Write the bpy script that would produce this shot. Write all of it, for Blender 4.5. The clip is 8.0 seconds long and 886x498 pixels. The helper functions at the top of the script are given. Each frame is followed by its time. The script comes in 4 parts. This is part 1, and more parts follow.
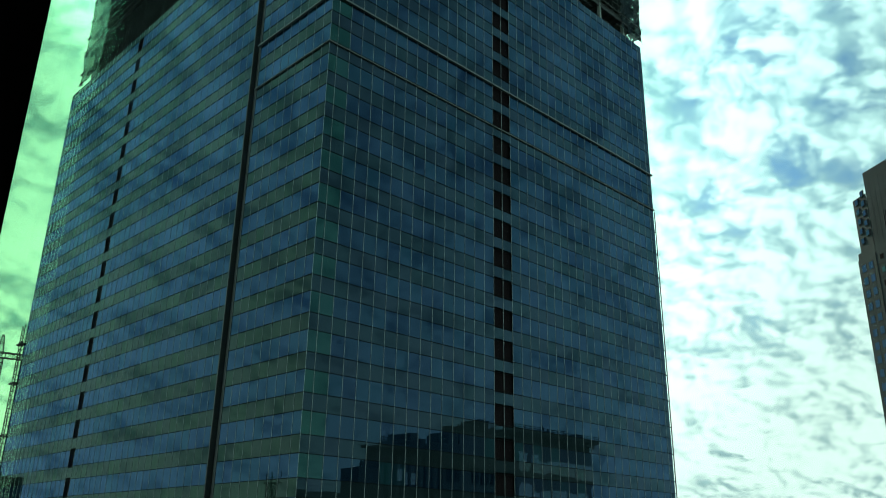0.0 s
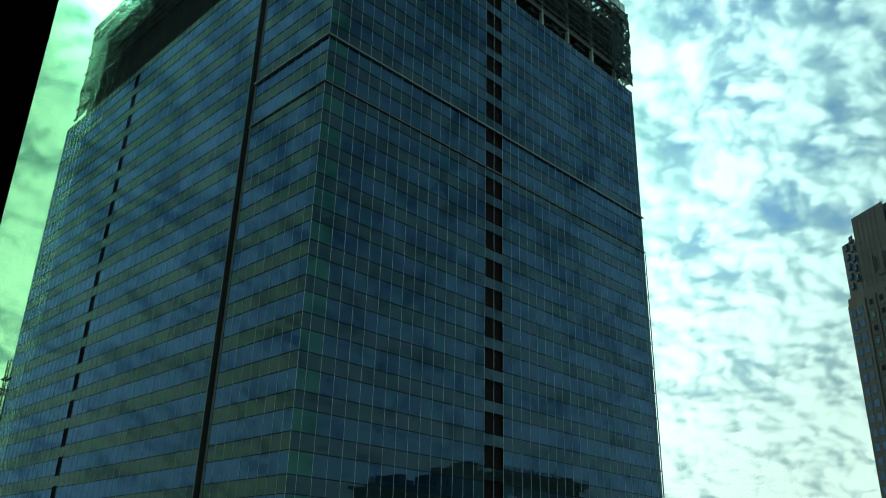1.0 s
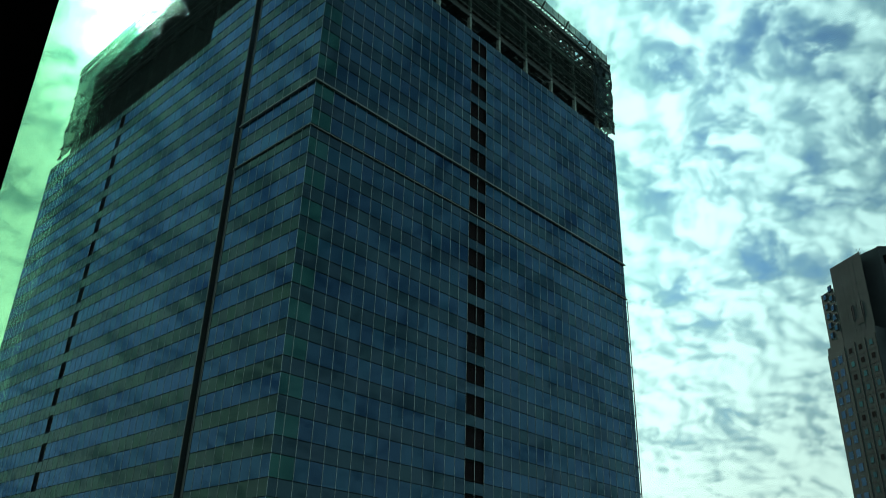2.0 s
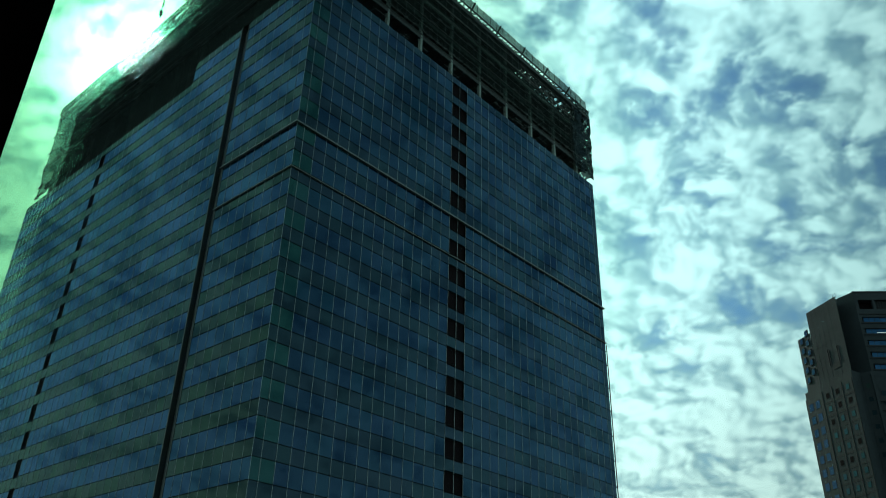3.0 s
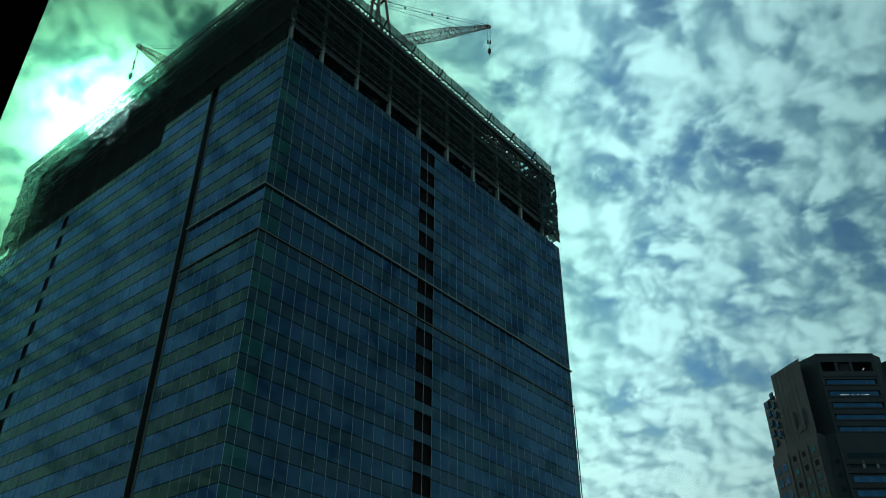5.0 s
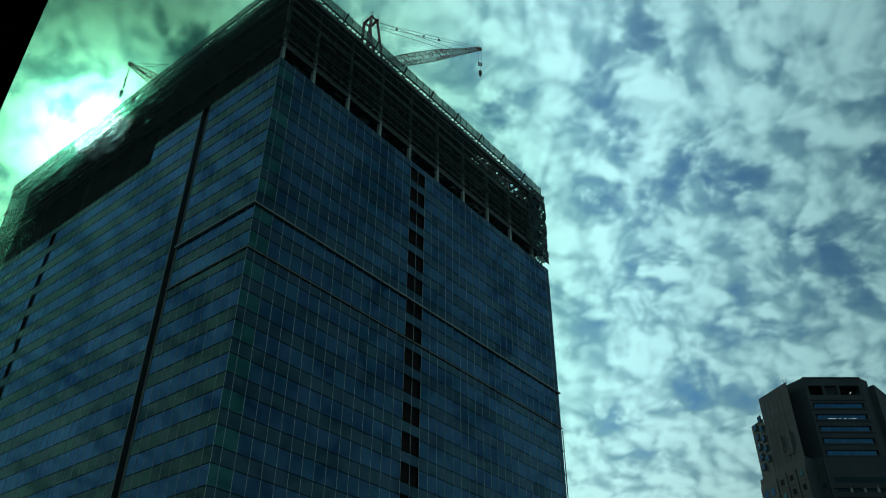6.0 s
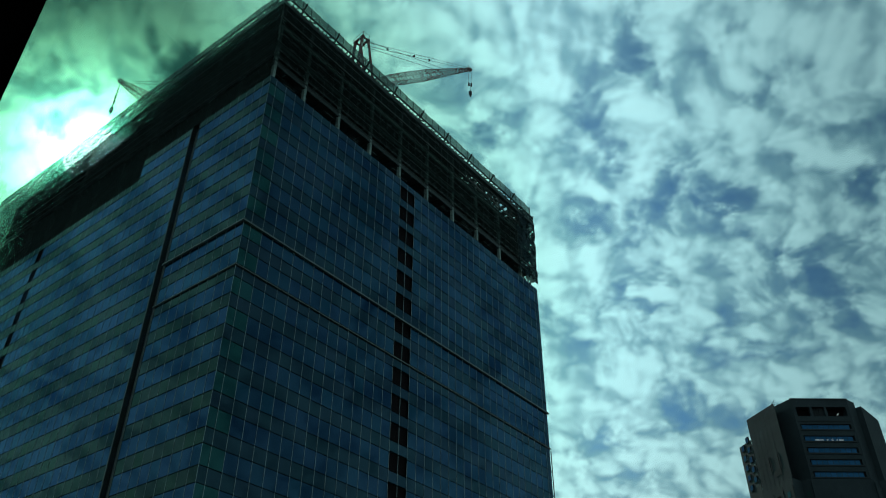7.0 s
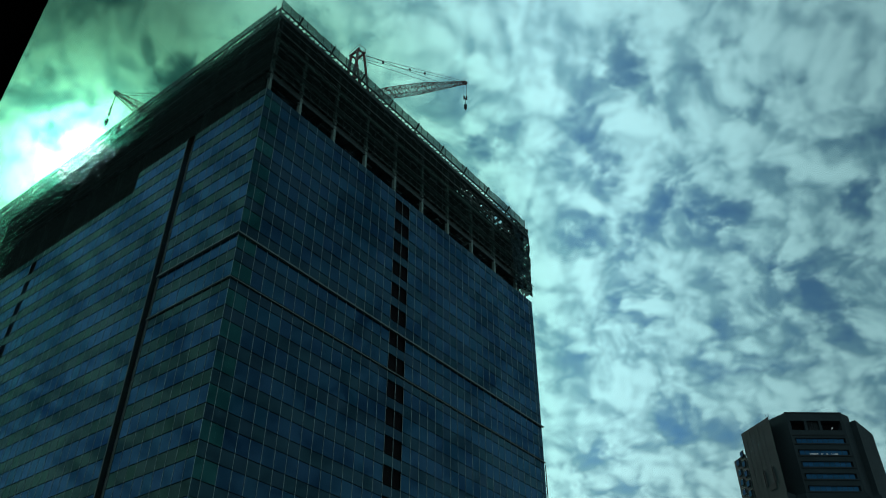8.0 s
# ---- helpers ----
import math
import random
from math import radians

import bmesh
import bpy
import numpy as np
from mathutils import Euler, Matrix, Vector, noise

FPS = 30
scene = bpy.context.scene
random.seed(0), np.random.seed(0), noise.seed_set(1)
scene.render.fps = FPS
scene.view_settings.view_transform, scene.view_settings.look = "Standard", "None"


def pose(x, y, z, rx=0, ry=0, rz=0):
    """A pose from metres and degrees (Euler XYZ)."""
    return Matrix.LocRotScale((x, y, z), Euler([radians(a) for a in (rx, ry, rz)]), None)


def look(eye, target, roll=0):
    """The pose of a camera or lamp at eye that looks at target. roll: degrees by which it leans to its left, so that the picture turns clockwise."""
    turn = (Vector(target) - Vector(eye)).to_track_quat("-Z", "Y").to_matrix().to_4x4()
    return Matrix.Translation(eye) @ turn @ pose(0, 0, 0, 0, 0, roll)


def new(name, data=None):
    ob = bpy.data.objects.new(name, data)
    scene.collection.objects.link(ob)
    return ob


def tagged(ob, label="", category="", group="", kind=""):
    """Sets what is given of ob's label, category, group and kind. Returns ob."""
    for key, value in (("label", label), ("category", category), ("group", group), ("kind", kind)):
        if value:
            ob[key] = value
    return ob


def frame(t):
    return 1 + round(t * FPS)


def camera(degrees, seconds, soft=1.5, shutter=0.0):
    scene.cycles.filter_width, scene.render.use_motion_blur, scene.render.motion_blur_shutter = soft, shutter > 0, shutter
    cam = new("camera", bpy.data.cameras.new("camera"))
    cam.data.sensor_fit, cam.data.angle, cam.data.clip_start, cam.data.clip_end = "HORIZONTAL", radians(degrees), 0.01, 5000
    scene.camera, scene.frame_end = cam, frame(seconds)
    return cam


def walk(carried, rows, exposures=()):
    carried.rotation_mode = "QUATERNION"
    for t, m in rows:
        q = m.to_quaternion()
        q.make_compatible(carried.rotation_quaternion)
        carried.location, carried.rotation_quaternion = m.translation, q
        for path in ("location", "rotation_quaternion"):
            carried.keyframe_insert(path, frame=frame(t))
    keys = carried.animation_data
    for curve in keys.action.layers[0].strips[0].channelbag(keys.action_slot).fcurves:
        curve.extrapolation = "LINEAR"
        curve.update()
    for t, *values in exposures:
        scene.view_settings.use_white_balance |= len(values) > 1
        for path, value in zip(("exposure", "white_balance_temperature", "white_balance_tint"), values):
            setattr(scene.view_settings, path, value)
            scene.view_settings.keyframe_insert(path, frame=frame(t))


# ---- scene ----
# one fixed standpoint at a window, the camera turning up and to the right
EYE = 40.0
TURNS = [
    (0.0, 0.681, 20.185, -0.910), (0.5, 0.211, 21.526, -1.286), (1.0, -0.173, 22.955, -1.450),
    (1.5, -0.802, 24.459, -1.587), (3.0, -3.020, 29.118, -1.331), (3.5, -3.530, 30.189, -1.035),
    (4.0, -4.121, 31.413, -0.772), (4.5, -4.568, 32.576, -0.390), (6.0, -5.925, 34.947, -0.259),
    (6.5, -6.316, 35.619, -0.100), (7.0, -6.760, 36.286, -0.120), (7.5, -6.890, 36.795, -0.040),
    (8.0, -7.150, 37.176, -0.039),
]
cam = camera(56.85, 8.0, 1.0)
walk(cam, [(t, pose(0, 0, EYE, 90 + p, r, y)) for t, y, p, r in TURNS],
     exposures=[(0.0, 1.12, 7100, 10), (1.5, 0.97, 7000, 10), (3.0, 0.65, 6700, 10), (4.5, 0.42, 6500, 10), (8.0, 0.17, 6220, 10)])

# ---- sky and sun ----
SUN_YAW, SUN_EL = radians(24.0), radians(38.5)
SUN = Vector((-math.sin(SUN_YAW) * math.cos(SUN_EL), math.cos(SUN_YAW) * math.cos(SUN_EL), math.sin(SUN_EL)))


CLOUD_SHIFT = (7.9, 3.3, 0.0)
# rifts in the cloud deck: place on the deck, bearing, half length
RIFTS = [
    (0.220, 0.460, 71, 0.019), (0.317, 0.431, 36, 0.019), (0.190, 0.511, 96, 0.016), (0.221, 0.554, 69, 0.031), (0.289, 0.600, -79, 0.024),
    (0.341, 0.588, 17, 0.023), (0.231, 0.647, -14, 0.013), (0.354, 0.465, 93, 0.014), (0.433, 0.503, -23, 0.017), (0.473, 0.548, 57, 0.023),
    (0.421, 0.623, -7, 0.026), (0.316, 0.727, -11, 0.026), (0.382, 0.727, 39, 0.035), (0.447, 0.763, -15, 0.035), (0.385, 0.853, 64, 0.032),
    (0.377, 0.904, -20, 0.035), (0.482, 0.665, 42, 0.043), (0.572, 0.795, -2, 0.025), (-0.206, 0.480, 45, 0.015), (-0.184, 0.516, -41, 0.021),
    (-0.260, 0.532, -12, 0.020), (-0.301, 0.572, 46, 0.013), (0.268, 0.492, 55, 0.012), (0.119, 0.552, -28, 0.009),
]
G_YAW, G_EL = radians(27.0), radians(26.0)
GREEN = Vector((-math.sin(G_YAW) * math.cos(G_EL), math.cos(G_YAW) * math.cos(G_EL), math.sin(G_EL)))


def build_world():
    w = bpy.data.worlds.new("sky")
    scene.world = w
    w.use_nodes = True
    nt = w.node_tree
    nt.nodes.clear()
    N, L = nt.nodes.new, nt.links.new

    def val(op, a, b=None, c=None, clamp=False):
        n = N("ShaderNodeMath")
        n.operation, n.use_clamp = op, clamp
        for i, x in enumerate((a, b, c)):
            if x is None:
                continue
            if isinstance(x, (int, float)):
                n.inputs[i].default_value = x
            else:
                L(x, n.inputs[i])
        return n.outputs[0]

    def ramp(x, a, b, lo=0.0, hi=1.0):
        n = N("ShaderNodeMapRange")
        n.interpolation_type = "SMOOTHSTEP"
        L(x, n.inputs[0])
        for i, v in enumerate((a, b, lo, hi)):
            n.inputs[i + 1].default_value = v
        return n.outputs[0]

    def mix(f, a, b, kind="MIX"):
        n = N("ShaderNodeMix")
        n.data_type, n.blend_type = "RGBA", kind
        if isinstance(f, (int, float)):
            n.inputs[0].default_value = f
        else:
            L(f, n.inputs[0])
        for i, x in ((6, a), (7, b)):
            if isinstance(x, tuple):
                n.inputs[i].default_value = (*x, 1)
            else:
                L(x, n.inputs[i])
        return n.outputs[2]

    def noise_at(vec, scale, detail, rough, dist=0.0):
        n = N("ShaderNodeTexNoise")
        L(vec, n.inputs["Vector"])
        n.inputs["Scale"].default_value, n.inputs["Detail"].default_value = scale, detail
        n.inputs["Roughness"].default_value, n.inputs["Distortion"].default_value = rough, dist
        return n.outputs["Fac"]

    co = N("ShaderNodeTexCoord")
    sep = N("ShaderNodeSeparateXYZ")
    L(co.outputs["Generated"], sep.inputs[0])
    up = val("ADD", val("MAXIMUM", sep.outputs[2], 0.0), 0.55)
    flat = N("ShaderNodeCombineXYZ")
    L(val("DIVIDE", sep.outputs[0], up), flat.inputs[0])
    L(val("DIVIDE", sep.outputs[1], up), flat.inputs[1])
    p = flat.outputs[0]

    def warped(vec, scale, detail, amount):
        """vec pushed about by a colour noise, evenly to all sides."""
        n, m = N("ShaderNodeTexNoise"), N("ShaderNodeVectorMath")
        L(vec, n.inputs["Vector"])
        n.inputs["Scale"].default_value, n.inputs["Detail"].default_value, n.inputs["Roughness"].default_value = scale, detail, 0.6
        s = N("ShaderNodeVectorMath")
        s.operation = "SUBTRACT"
        L(n.outputs["Color"], s.inputs[0])
        s.inputs[1].default_value = (0.5, 0.5, 0.5)
        m.operation = "MULTIPLY_ADD"
        L(s.outputs[0], m.inputs[0])
        m.inputs[1].default_value = (amount, amount, 0.0)
        L(vec, m.inputs[2])
        return m.outputs[0]

    frayed = warped(p, 20.0, 6.0, 0.10)
    rift = None
    for x, y, bearing, half in RIFTS:
        m = N("ShaderNodeMapping")
        m.vector_type = "TEXTURE"
        L(frayed, m.inputs[0])
        m.inputs["Location"].default_value = (x, y, 0.0)
        m.inputs["Rotation"].default_value = (0.0, 0.0, radians(bearing))
        m.inputs["Scale"].default_value = (half + 0.008, 0.009 + half * 0.07, 1.0)
        far = N("ShaderNodeVectorMath")
        far.operation = "LENGTH"
        L(m.outputs[0], far.inputs[0])
        one = ramp(far.outputs["Value"], 0.2, 2.2, 1.0, 0.0)
        rift = one if rift is None else val("MAXIMUM", rift, one)
    # altocumulus: broad banks broken into small rounded puffs
    shift = N("ShaderNodeVectorMath")
    shift.operation = "ADD"
    L(p, shift.inputs[0])
    shift.inputs[1].default_value = CLOUD_SHIFT
    p = shift.outputs[0]
    banks = noise_at(p, 4.2, 2.0, 0.5, 0.2)

    def billows(vec):
        """Rounded heads at two sizes, frayed by finer wisps."""
        vec = warped(warped(vec, 8.0, 2.0, 0.07), 60.0, 5.0, 0.012)
        total = val("MULTIPLY", noise_at(vec, 15.0, 9.0, 0.62, 0.0), 0.90)
        for scale, amount in ((12.0, 0.22), (30.0, 0.18), (75.0, 0.08)):
            v = N("ShaderNodeTexVoronoi")
            v.voronoi_dimensions, v.feature = "2D", "SMOOTH_F1"
            L(vec, v.inputs["Vector"])
            v.inputs["Scale"].default_value, v.inputs["Smoothness"].default_value = scale, 0.5
            total = val("ADD", total, val("MULTIPLY_ADD", v.outputs["Distance"], -1.3 * amount, amount))
        return total

    heads = billows(p)
    # the same heads a little nearer to the sun: their difference shades the lumps
    near = N("ShaderNodeVectorMath")
    near.operation = "ADD"
    L(p, near.inputs[0])
    near.inputs[1].default_value = (-0.006, 0.012, 0.0)
    relief = val("SUBTRACT", heads, billows(near.outputs[0]))
    dens = val("MULTIPLY_ADD", banks, 0.34, heads)
    low = val("ADD", ramp(sep.outputs[2], 0.10, 0.55, 0.19, 0.0), ramp(sep.outputs[2], 0.5, 0.8, 0.0, 0.06))
    low = val("MULTIPLY_ADD", rift, -0.22, low)
    body = val("ADD", dens, low)
    cover = ramp(body, 0.44, 0.84, 0.06, 1.0)
    thick = ramp(val("MULTIPLY_ADD", relief, 1.0, body), 0.56, 1.16)
    sky = N("ShaderNodeTexSky")
    sky.sky_type, sky.sun_disc = "NISHITA", False
    sky.sun_elevation, sky.sun_rotation = SUN_EL, -SUN_YAW
    sky.air_density, sky.dust_density, sky.ozone_density = 1.0, 0.1, 2.0
    blue = mix(1.0, sky.outputs[0], (0.044, 0.074, 0.073), "MULTIPLY")
    cloud = mix(thick, (0.165, 0.365, 0.42), (0.44, 0.79, 0.80))
    cloud = mix(ramp(sep.outputs[2], 0.1, 0.5, 1.0, 0.0), cloud, mix(1.0, cloud, (1.10, 0.93, 0.87), "MULTIPLY"))
    # brightness round the veiled sun, and the green cast of that side
    dots = []
    for axis in (SUN, GREEN):
        dot = N("ShaderNodeVectorMath")
        dot.operation = "DOT_PRODUCT"
        L(co.outputs["Generated"], dot.inputs[0])
        dot.inputs[1].default_value = axis
        dots.append(val("MAXIMUM", dot.outputs["Value"], 0.0))
    d = dots[0]
    green = ramp(dots[1], 0.72, 0.97)
    col = mix(cover, mix(green, blue, mix(1.0, blue, (0.30, 0.48, 0.42), "MULTIPLY")), cloud)
    col = mix(green, col, mix(1.0, col, (0.38, 0.69, 0.36), "MULTIPLY"))
    dim = val("MAXIMUM", ramp(sep.outputs[2], 0.64, 0.74, 1.0, 0.5), ramp(sep.outputs[0], -0.30, -0.14, 0.0, 1.0))
    halo = val("MULTIPLY", val("POWER", d, 170.0), val("MULTIPLY_ADD", cover, 6.0, 1.5))
    glow = val("ADD", val("MULTIPLY", val("POWER", d, 1100.0), 40.0), val("ADD", halo, ramp(d, 0.60, 0.95, 0.58, 1.42)))
    horizon = ramp(sep.outputs[2], 0.1, 0.6, 1.30, 1.0)
    lum = N("ShaderNodeVectorMath")
    lum.operation = "SCALE"
    L(col, lum.inputs[0])
    L(val("MULTIPLY", val("MULTIPLY", glow, dim), horizon), lum.inputs["Scale"])
    bg = N("ShaderNodeBackground")
    L(lum.outputs[0], bg.inputs[0])
    bg.inputs[1].default_value = 1.0
    out = N("ShaderNodeOutputWorld")
    L(bg.outputs[0], out.inputs[0])


build_world()
sun = bpy.data.lights.new("sun", "SUN")
sun.energy, sun.angle, sun.color = 1.2, radians(4), (1.0, 0.97, 0.9)
new("sun", sun).matrix_world = look(SUN * 400, (0, 0, 0))


# ---- materials ----
def material(name, color, rough=0.6, metal=0.0, spread=0.25, scale=0.6, fine=9.0, bump=0.0, ior=1.5, pick=None, pick_share=0.2, pick_soft=0.02, seed="", wave=0.0, clear=0.0, mirror=None, holes=0.0):
    """Principled surface with blotches at two scales; pick: a second colour for a share of the pieces; wave: slight unevenness of sheet glass; clear: share of light let through."""
    m = bpy.data.materials.new(name)
    m.use_nodes = True
    nt = m.node_tree
    N, L = nt.nodes.new, nt.links.new
    b = nt.nodes["Principled BSDF"]
    b.inputs["Roughness"].default_value, b.inputs["Metallic"].default_value = rough, metal
    b.inputs["IOR"].default_value = ior
    geo = N("ShaderNodeNewGeometry")
    n1, n2 = N("ShaderNodeTexNoise"), N("ShaderNodeTexNoise")
    for n, s in ((n1, scale), (n2, fine)):
        L(geo.outputs["Position"], n.inputs["Vector"])
        n.inputs["Scale"].default_value, n.inputs["Detail"].default_value = s, 4
    add = N("ShaderNodeMath")
    add.operation = "ADD"
    L(n1.outputs["Fac"], add.inputs[0]), L(n2.outputs["Fac"], add.inputs[1])
    rng = N("ShaderNodeMapRange")
    L(add.outputs[0], rng.inputs[0])
    for i, v in enumerate((0.6, 1.4, 1 - spread, 1 + spread)):
        rng.inputs[i + 1].default_value = v
    base = N("ShaderNodeMix")
    base.data_type = "RGBA"
    base.inputs[6].default_value = base.inputs[7].default_value = (*color, 1)
    base.inputs[0].default_value = 0.0
    if seed:
        if seed == "object":
            rnd = N("ShaderNodeObjectInfo").outputs["Random"]
        else:
            rnd = geo.outputs["Random Per Island"]
        if pick:
            base.inputs[7].default_value = (*pick, 1)
            st = N("ShaderNodeMapRange")
            L(rnd, st.inputs[0])
            st.inputs[1].default_value, st.inputs[2].default_value = 1 - pick_share - pick_soft, 1 - pick_share + pick_soft
            L(st.outputs[0], base.inputs[0])
        amt = N("ShaderNodeMath")
        amt.operation = "MULTIPLY_ADD"
        L(rnd, amt.inputs[0])
        amt.inputs[1].default_value, amt.inputs[2].default_value = 0.35, 0.82
        mul = N("ShaderNodeMath")
        mul.operation = "MULTIPLY"
        L(amt.outputs[0], mul.inputs[0]), L(rng.outputs[0], mul.inputs[1])
        fac = mul.outputs[0]
    else:
        fac = rng.outputs[0]
    sc = N("ShaderNodeVectorMath")
    sc.operation = "SCALE"
    L(base.outputs[2], sc.inputs[0]), L(fac, sc.inputs["Scale"])
    L(sc.outputs[0], b.inputs["Base Color"])
    rr = N("ShaderNodeMapRange")
    L(n2.outputs["Fac"], rr.inputs[0])
    rr.inputs[3].default_value, rr.inputs[4].default_value = rough * 0.85, min(1, rough * 1.15)
    L(rr.outputs[0], b.inputs["Roughness"])
    if bump or wave:
        bp = N("ShaderNodeBump")
        bp.inputs["Strength"].default_value = 1.0
        bp.inputs["Distance"].default_value = wave or bump
        if wave:
            nw = N("ShaderNodeTexNoise")
            L(geo.outputs["Position"], nw.inputs["Vector"])
            nw.inputs["Scale"].default_value, nw.inputs["Detail"].default_value = 0.55, 1
            L(nw.outputs["Fac"], bp.inputs["Height"])
        else:
            L(n2.outputs["Fac"], bp.inputs["Height"])
        L(bp.outputs[0], b.inputs["Normal"])
    face = b.outputs[0]
    if mirror:
        b.inputs["IOR"].default_value = 1.0
        gl, fr, mg = N("ShaderNodeBsdfGlossy"), N("ShaderNodeFresnel"), N("ShaderNodeMixShader")
        gl.inputs["Color"].default_value, gl.inputs["Roughness"].default_value = (*mirror, 1), rough
        fr.inputs["IOR"].default_value = ior
        if seed:
            # sheets from different batches differ in the tint of their coating
            batch = N("ShaderNodeMix")
            batch.data_type = "RGBA"
            L(rnd, batch.inputs[0])
            batch.inputs[6].default_value = (mirror[0] * 0.94, mirror[1] * 1.06, mirror[2] * 0.97, 1)
            batch.inputs[7].default_value = (mirror[0] * 1.02, mirror[1] * 0.92, mirror[2] * 1.03, 1)
            L(batch.outputs[2], gl.inputs["Color"])
        L(fr.outputs[0], mg.inputs[0]), L(b.outputs[0], mg.inputs[1]), L(gl.outputs[0], mg.inputs[2])
        if bump or wave:
            L(bp.outputs[0], gl.inputs["Normal"])
        face = mg.outputs[0]
        L(face, nt.nodes["Material Output"].inputs[0])
    if clear:
        tr, mx = N("ShaderNodeBsdfTransparent"), N("ShaderNodeMixShader")
        tr.inputs[0].default_value = (0.85, 0.92, 0.90, 1)
        mx.inputs[0].default_value = clear
        if holes:
            nh, th = N("ShaderNodeTexNoise"), N("ShaderNodeMapRange")
            L(geo.outputs["Position"], nh.inputs["Vector"])
            nh.inputs["Scale"].default_value, nh.inputs["Detail"].default_value = 0.9, 3
            L(nh.outputs["Fac"], th.inputs[0])
            for i, v in enumerate((holes, holes + 0.03, clear, 1.0)):
                th.inputs[i + 1].default_value = v
            L(th.outputs[0], mx.inputs[0])
        L(face, mx.inputs[1]), L(tr.outputs[0], mx.inputs[2])
        L(mx.outputs[0], nt.nodes["Material Output"].inputs[0])
    return m


GLASS = dict(rough=0.012, ior=1.55, wave=0.0012, spread=0.15, pick=(0.004, 0.026, 0.030), pick_share=0.22, mirror=(0.27, 0.60, 1.05))
M = {}
for tag in ("object", "island"):
    M["glass_" + tag] = material("vision_glass_" + tag, (0.002, 0.010, 0.020), seed=tag, **GLASS)
    M["green_" + tag] = material("green_glass_" + tag, (0.003, 0.022, 0.020), 0.014, ior=1.65, mirror=(0.20, 0.60, 0.64), seed=tag, wave=0.0012)
    M["spandrel_" + tag] = material("spandrel_" + tag, (0.009, 0.020, 0.016), 0.014, ior=1.45, mirror=(0.36, 0.60, 0.54), seed=tag, spread=0.2, scale=0.3, wave=0.0008)
    # same panels as the side's; the window-tinted light is put into their colour
    M["slate_" + tag] = material("front_cast_spandrel_" + tag, (0.009, 0.018, 0.020), 0.014, ior=1.48, mirror=(0.29, 0.57, 0.84), seed=tag, spread=0.2, scale=0.3, wave=0.0008)
M["mullion"] = material("anodised_aluminium", (0.235, 0.275, 0.275), 0.45, 0.3, spread=0.12)
M["transom"] = material("dark_gasket", (0.006, 0.009, 0.009), 0.7, ior=1.1)
M["belt"] = material("belt_metal", (0.10, 0.12, 0.11), 0.5, 0.2, spread=0.15)
M["louvre"] = material("black_louvre", (0.011, 0.008, 0.009), 0.8, ior=1.08)
M["slot"] = material("dark_channel_metal", (0.02, 0.026, 0.026), 0.45, 0.3)
M["core"] = material("tower_core_concrete", (0.10, 0.11, 0.108), 0.9, ior=1.2, bump=0.01)
M["steel"] = material("primed_steel", (0.060, 0.074, 0.070), 0.7, ior=1.2, spread=0.35, bump=0.004)
M["pale_steel"] = material("fireproofed_steel", (0.22, 0.265, 0.245), 0.85, ior=1.3, spread=0.3, bump=0.01)
M["slab"] = material("deck_concrete", (0.07, 0.074, 0.07), 0.9, ior=1.2, spread=0.35, bump=0.01)
M["pipe"] = material("galvanised_pipe", (0.10, 0.115, 0.11), 0.6, 0.2)
M["net"] = material("dark_safety_net", (0.018, 0.024, 0.023), 0.9, spread=0.4, ior=1.1, clear=0.70)
M["dense_net"] = material("dense_dark_net", (0.016, 0.024, 0.022), 0.9, spread=0.4, ior=1.2, clear=0.45)
M["fence_net"] = material("pale_mesh_net", (0.10, 0.13, 0.12), 0.8, clear=0.45)
M["blue_sheet"] = material("bluish_mesh_sheet", (0.016, 0.030, 0.036), 0.8, spread=0.35, ior=1.2, clear=0.25, holes=0.57)
M["crane_red"] = material("worn_red_paint", (0.13, 0.032, 0.026), 0.6, spread=0.3)
M["crane_white"] = material("worn_white_paint", (0.26, 0.25, 0.23), 0.6, spread=0.25)
M["cable"] = material("steel_cable", (0.03, 0.03, 0.03), 0.5, 0.5)
M["stone"] = material("grey_brown_stone_cladding", (0.031, 0.037, 0.042), 0.8, ior=1.25, spread=0.3, scale=0.15, fine=3.0, bump=0.01)
M["stone_dark"] = material("dark_stone_trim", (0.029, 0.030, 0.033), 0.8, ior=1.25, spread=0.3, scale=0.2)
M["blue_glass"] = material("blue_office_glass", (0.025, 0.08, 0.16), 0.06, ior=1.5, mirror=(0.15, 0.42, 0.80), seed="object", spread=0.2)
M["dim_glass"] = material("dim_office_glass", (0.012, 0.024, 0.03), 0.3, ior=1.25, mirror=(0.12, 0.22, 0.33), seed="object", spread=0.2)
M["edge_glass"] = material("pale_blue_office_glass", (0.06, 0.11, 0.20), 0.25, ior=1.2, mirror=(0.03, 0.04, 0.12), seed="object", spread=0.2)
M["blind"] = material("pale_green_blind", (0.025, 0.048, 0.044), 0.7, ior=1.2)
M["stone_pale"] = material("pale_stone", (0.18, 0.18, 0.17), 0.8, ior=1.25)
M["jamb"] = material("black_window_frame", (0.002, 0.002, 0.002), 0.9, ior=1.05)
M["room"] = material("dark_room_plaster", (0.02, 0.02, 0.02), 0.9, bump=0.002)
M["ground"] = material("asphalt", (0.05, 0.05, 0.052), 0.9, spread=0.3, scale=0.05, bump=0.01)
M["concrete"] = material("weathered_concrete", (0.15, 0.15, 0.145), 0.85, spread=0.3, scale=0.2, bump=0.01)
M["white_panel"] = material("white_panel", (0.75, 0.76, 0.74), 0.6, spread=0.15)


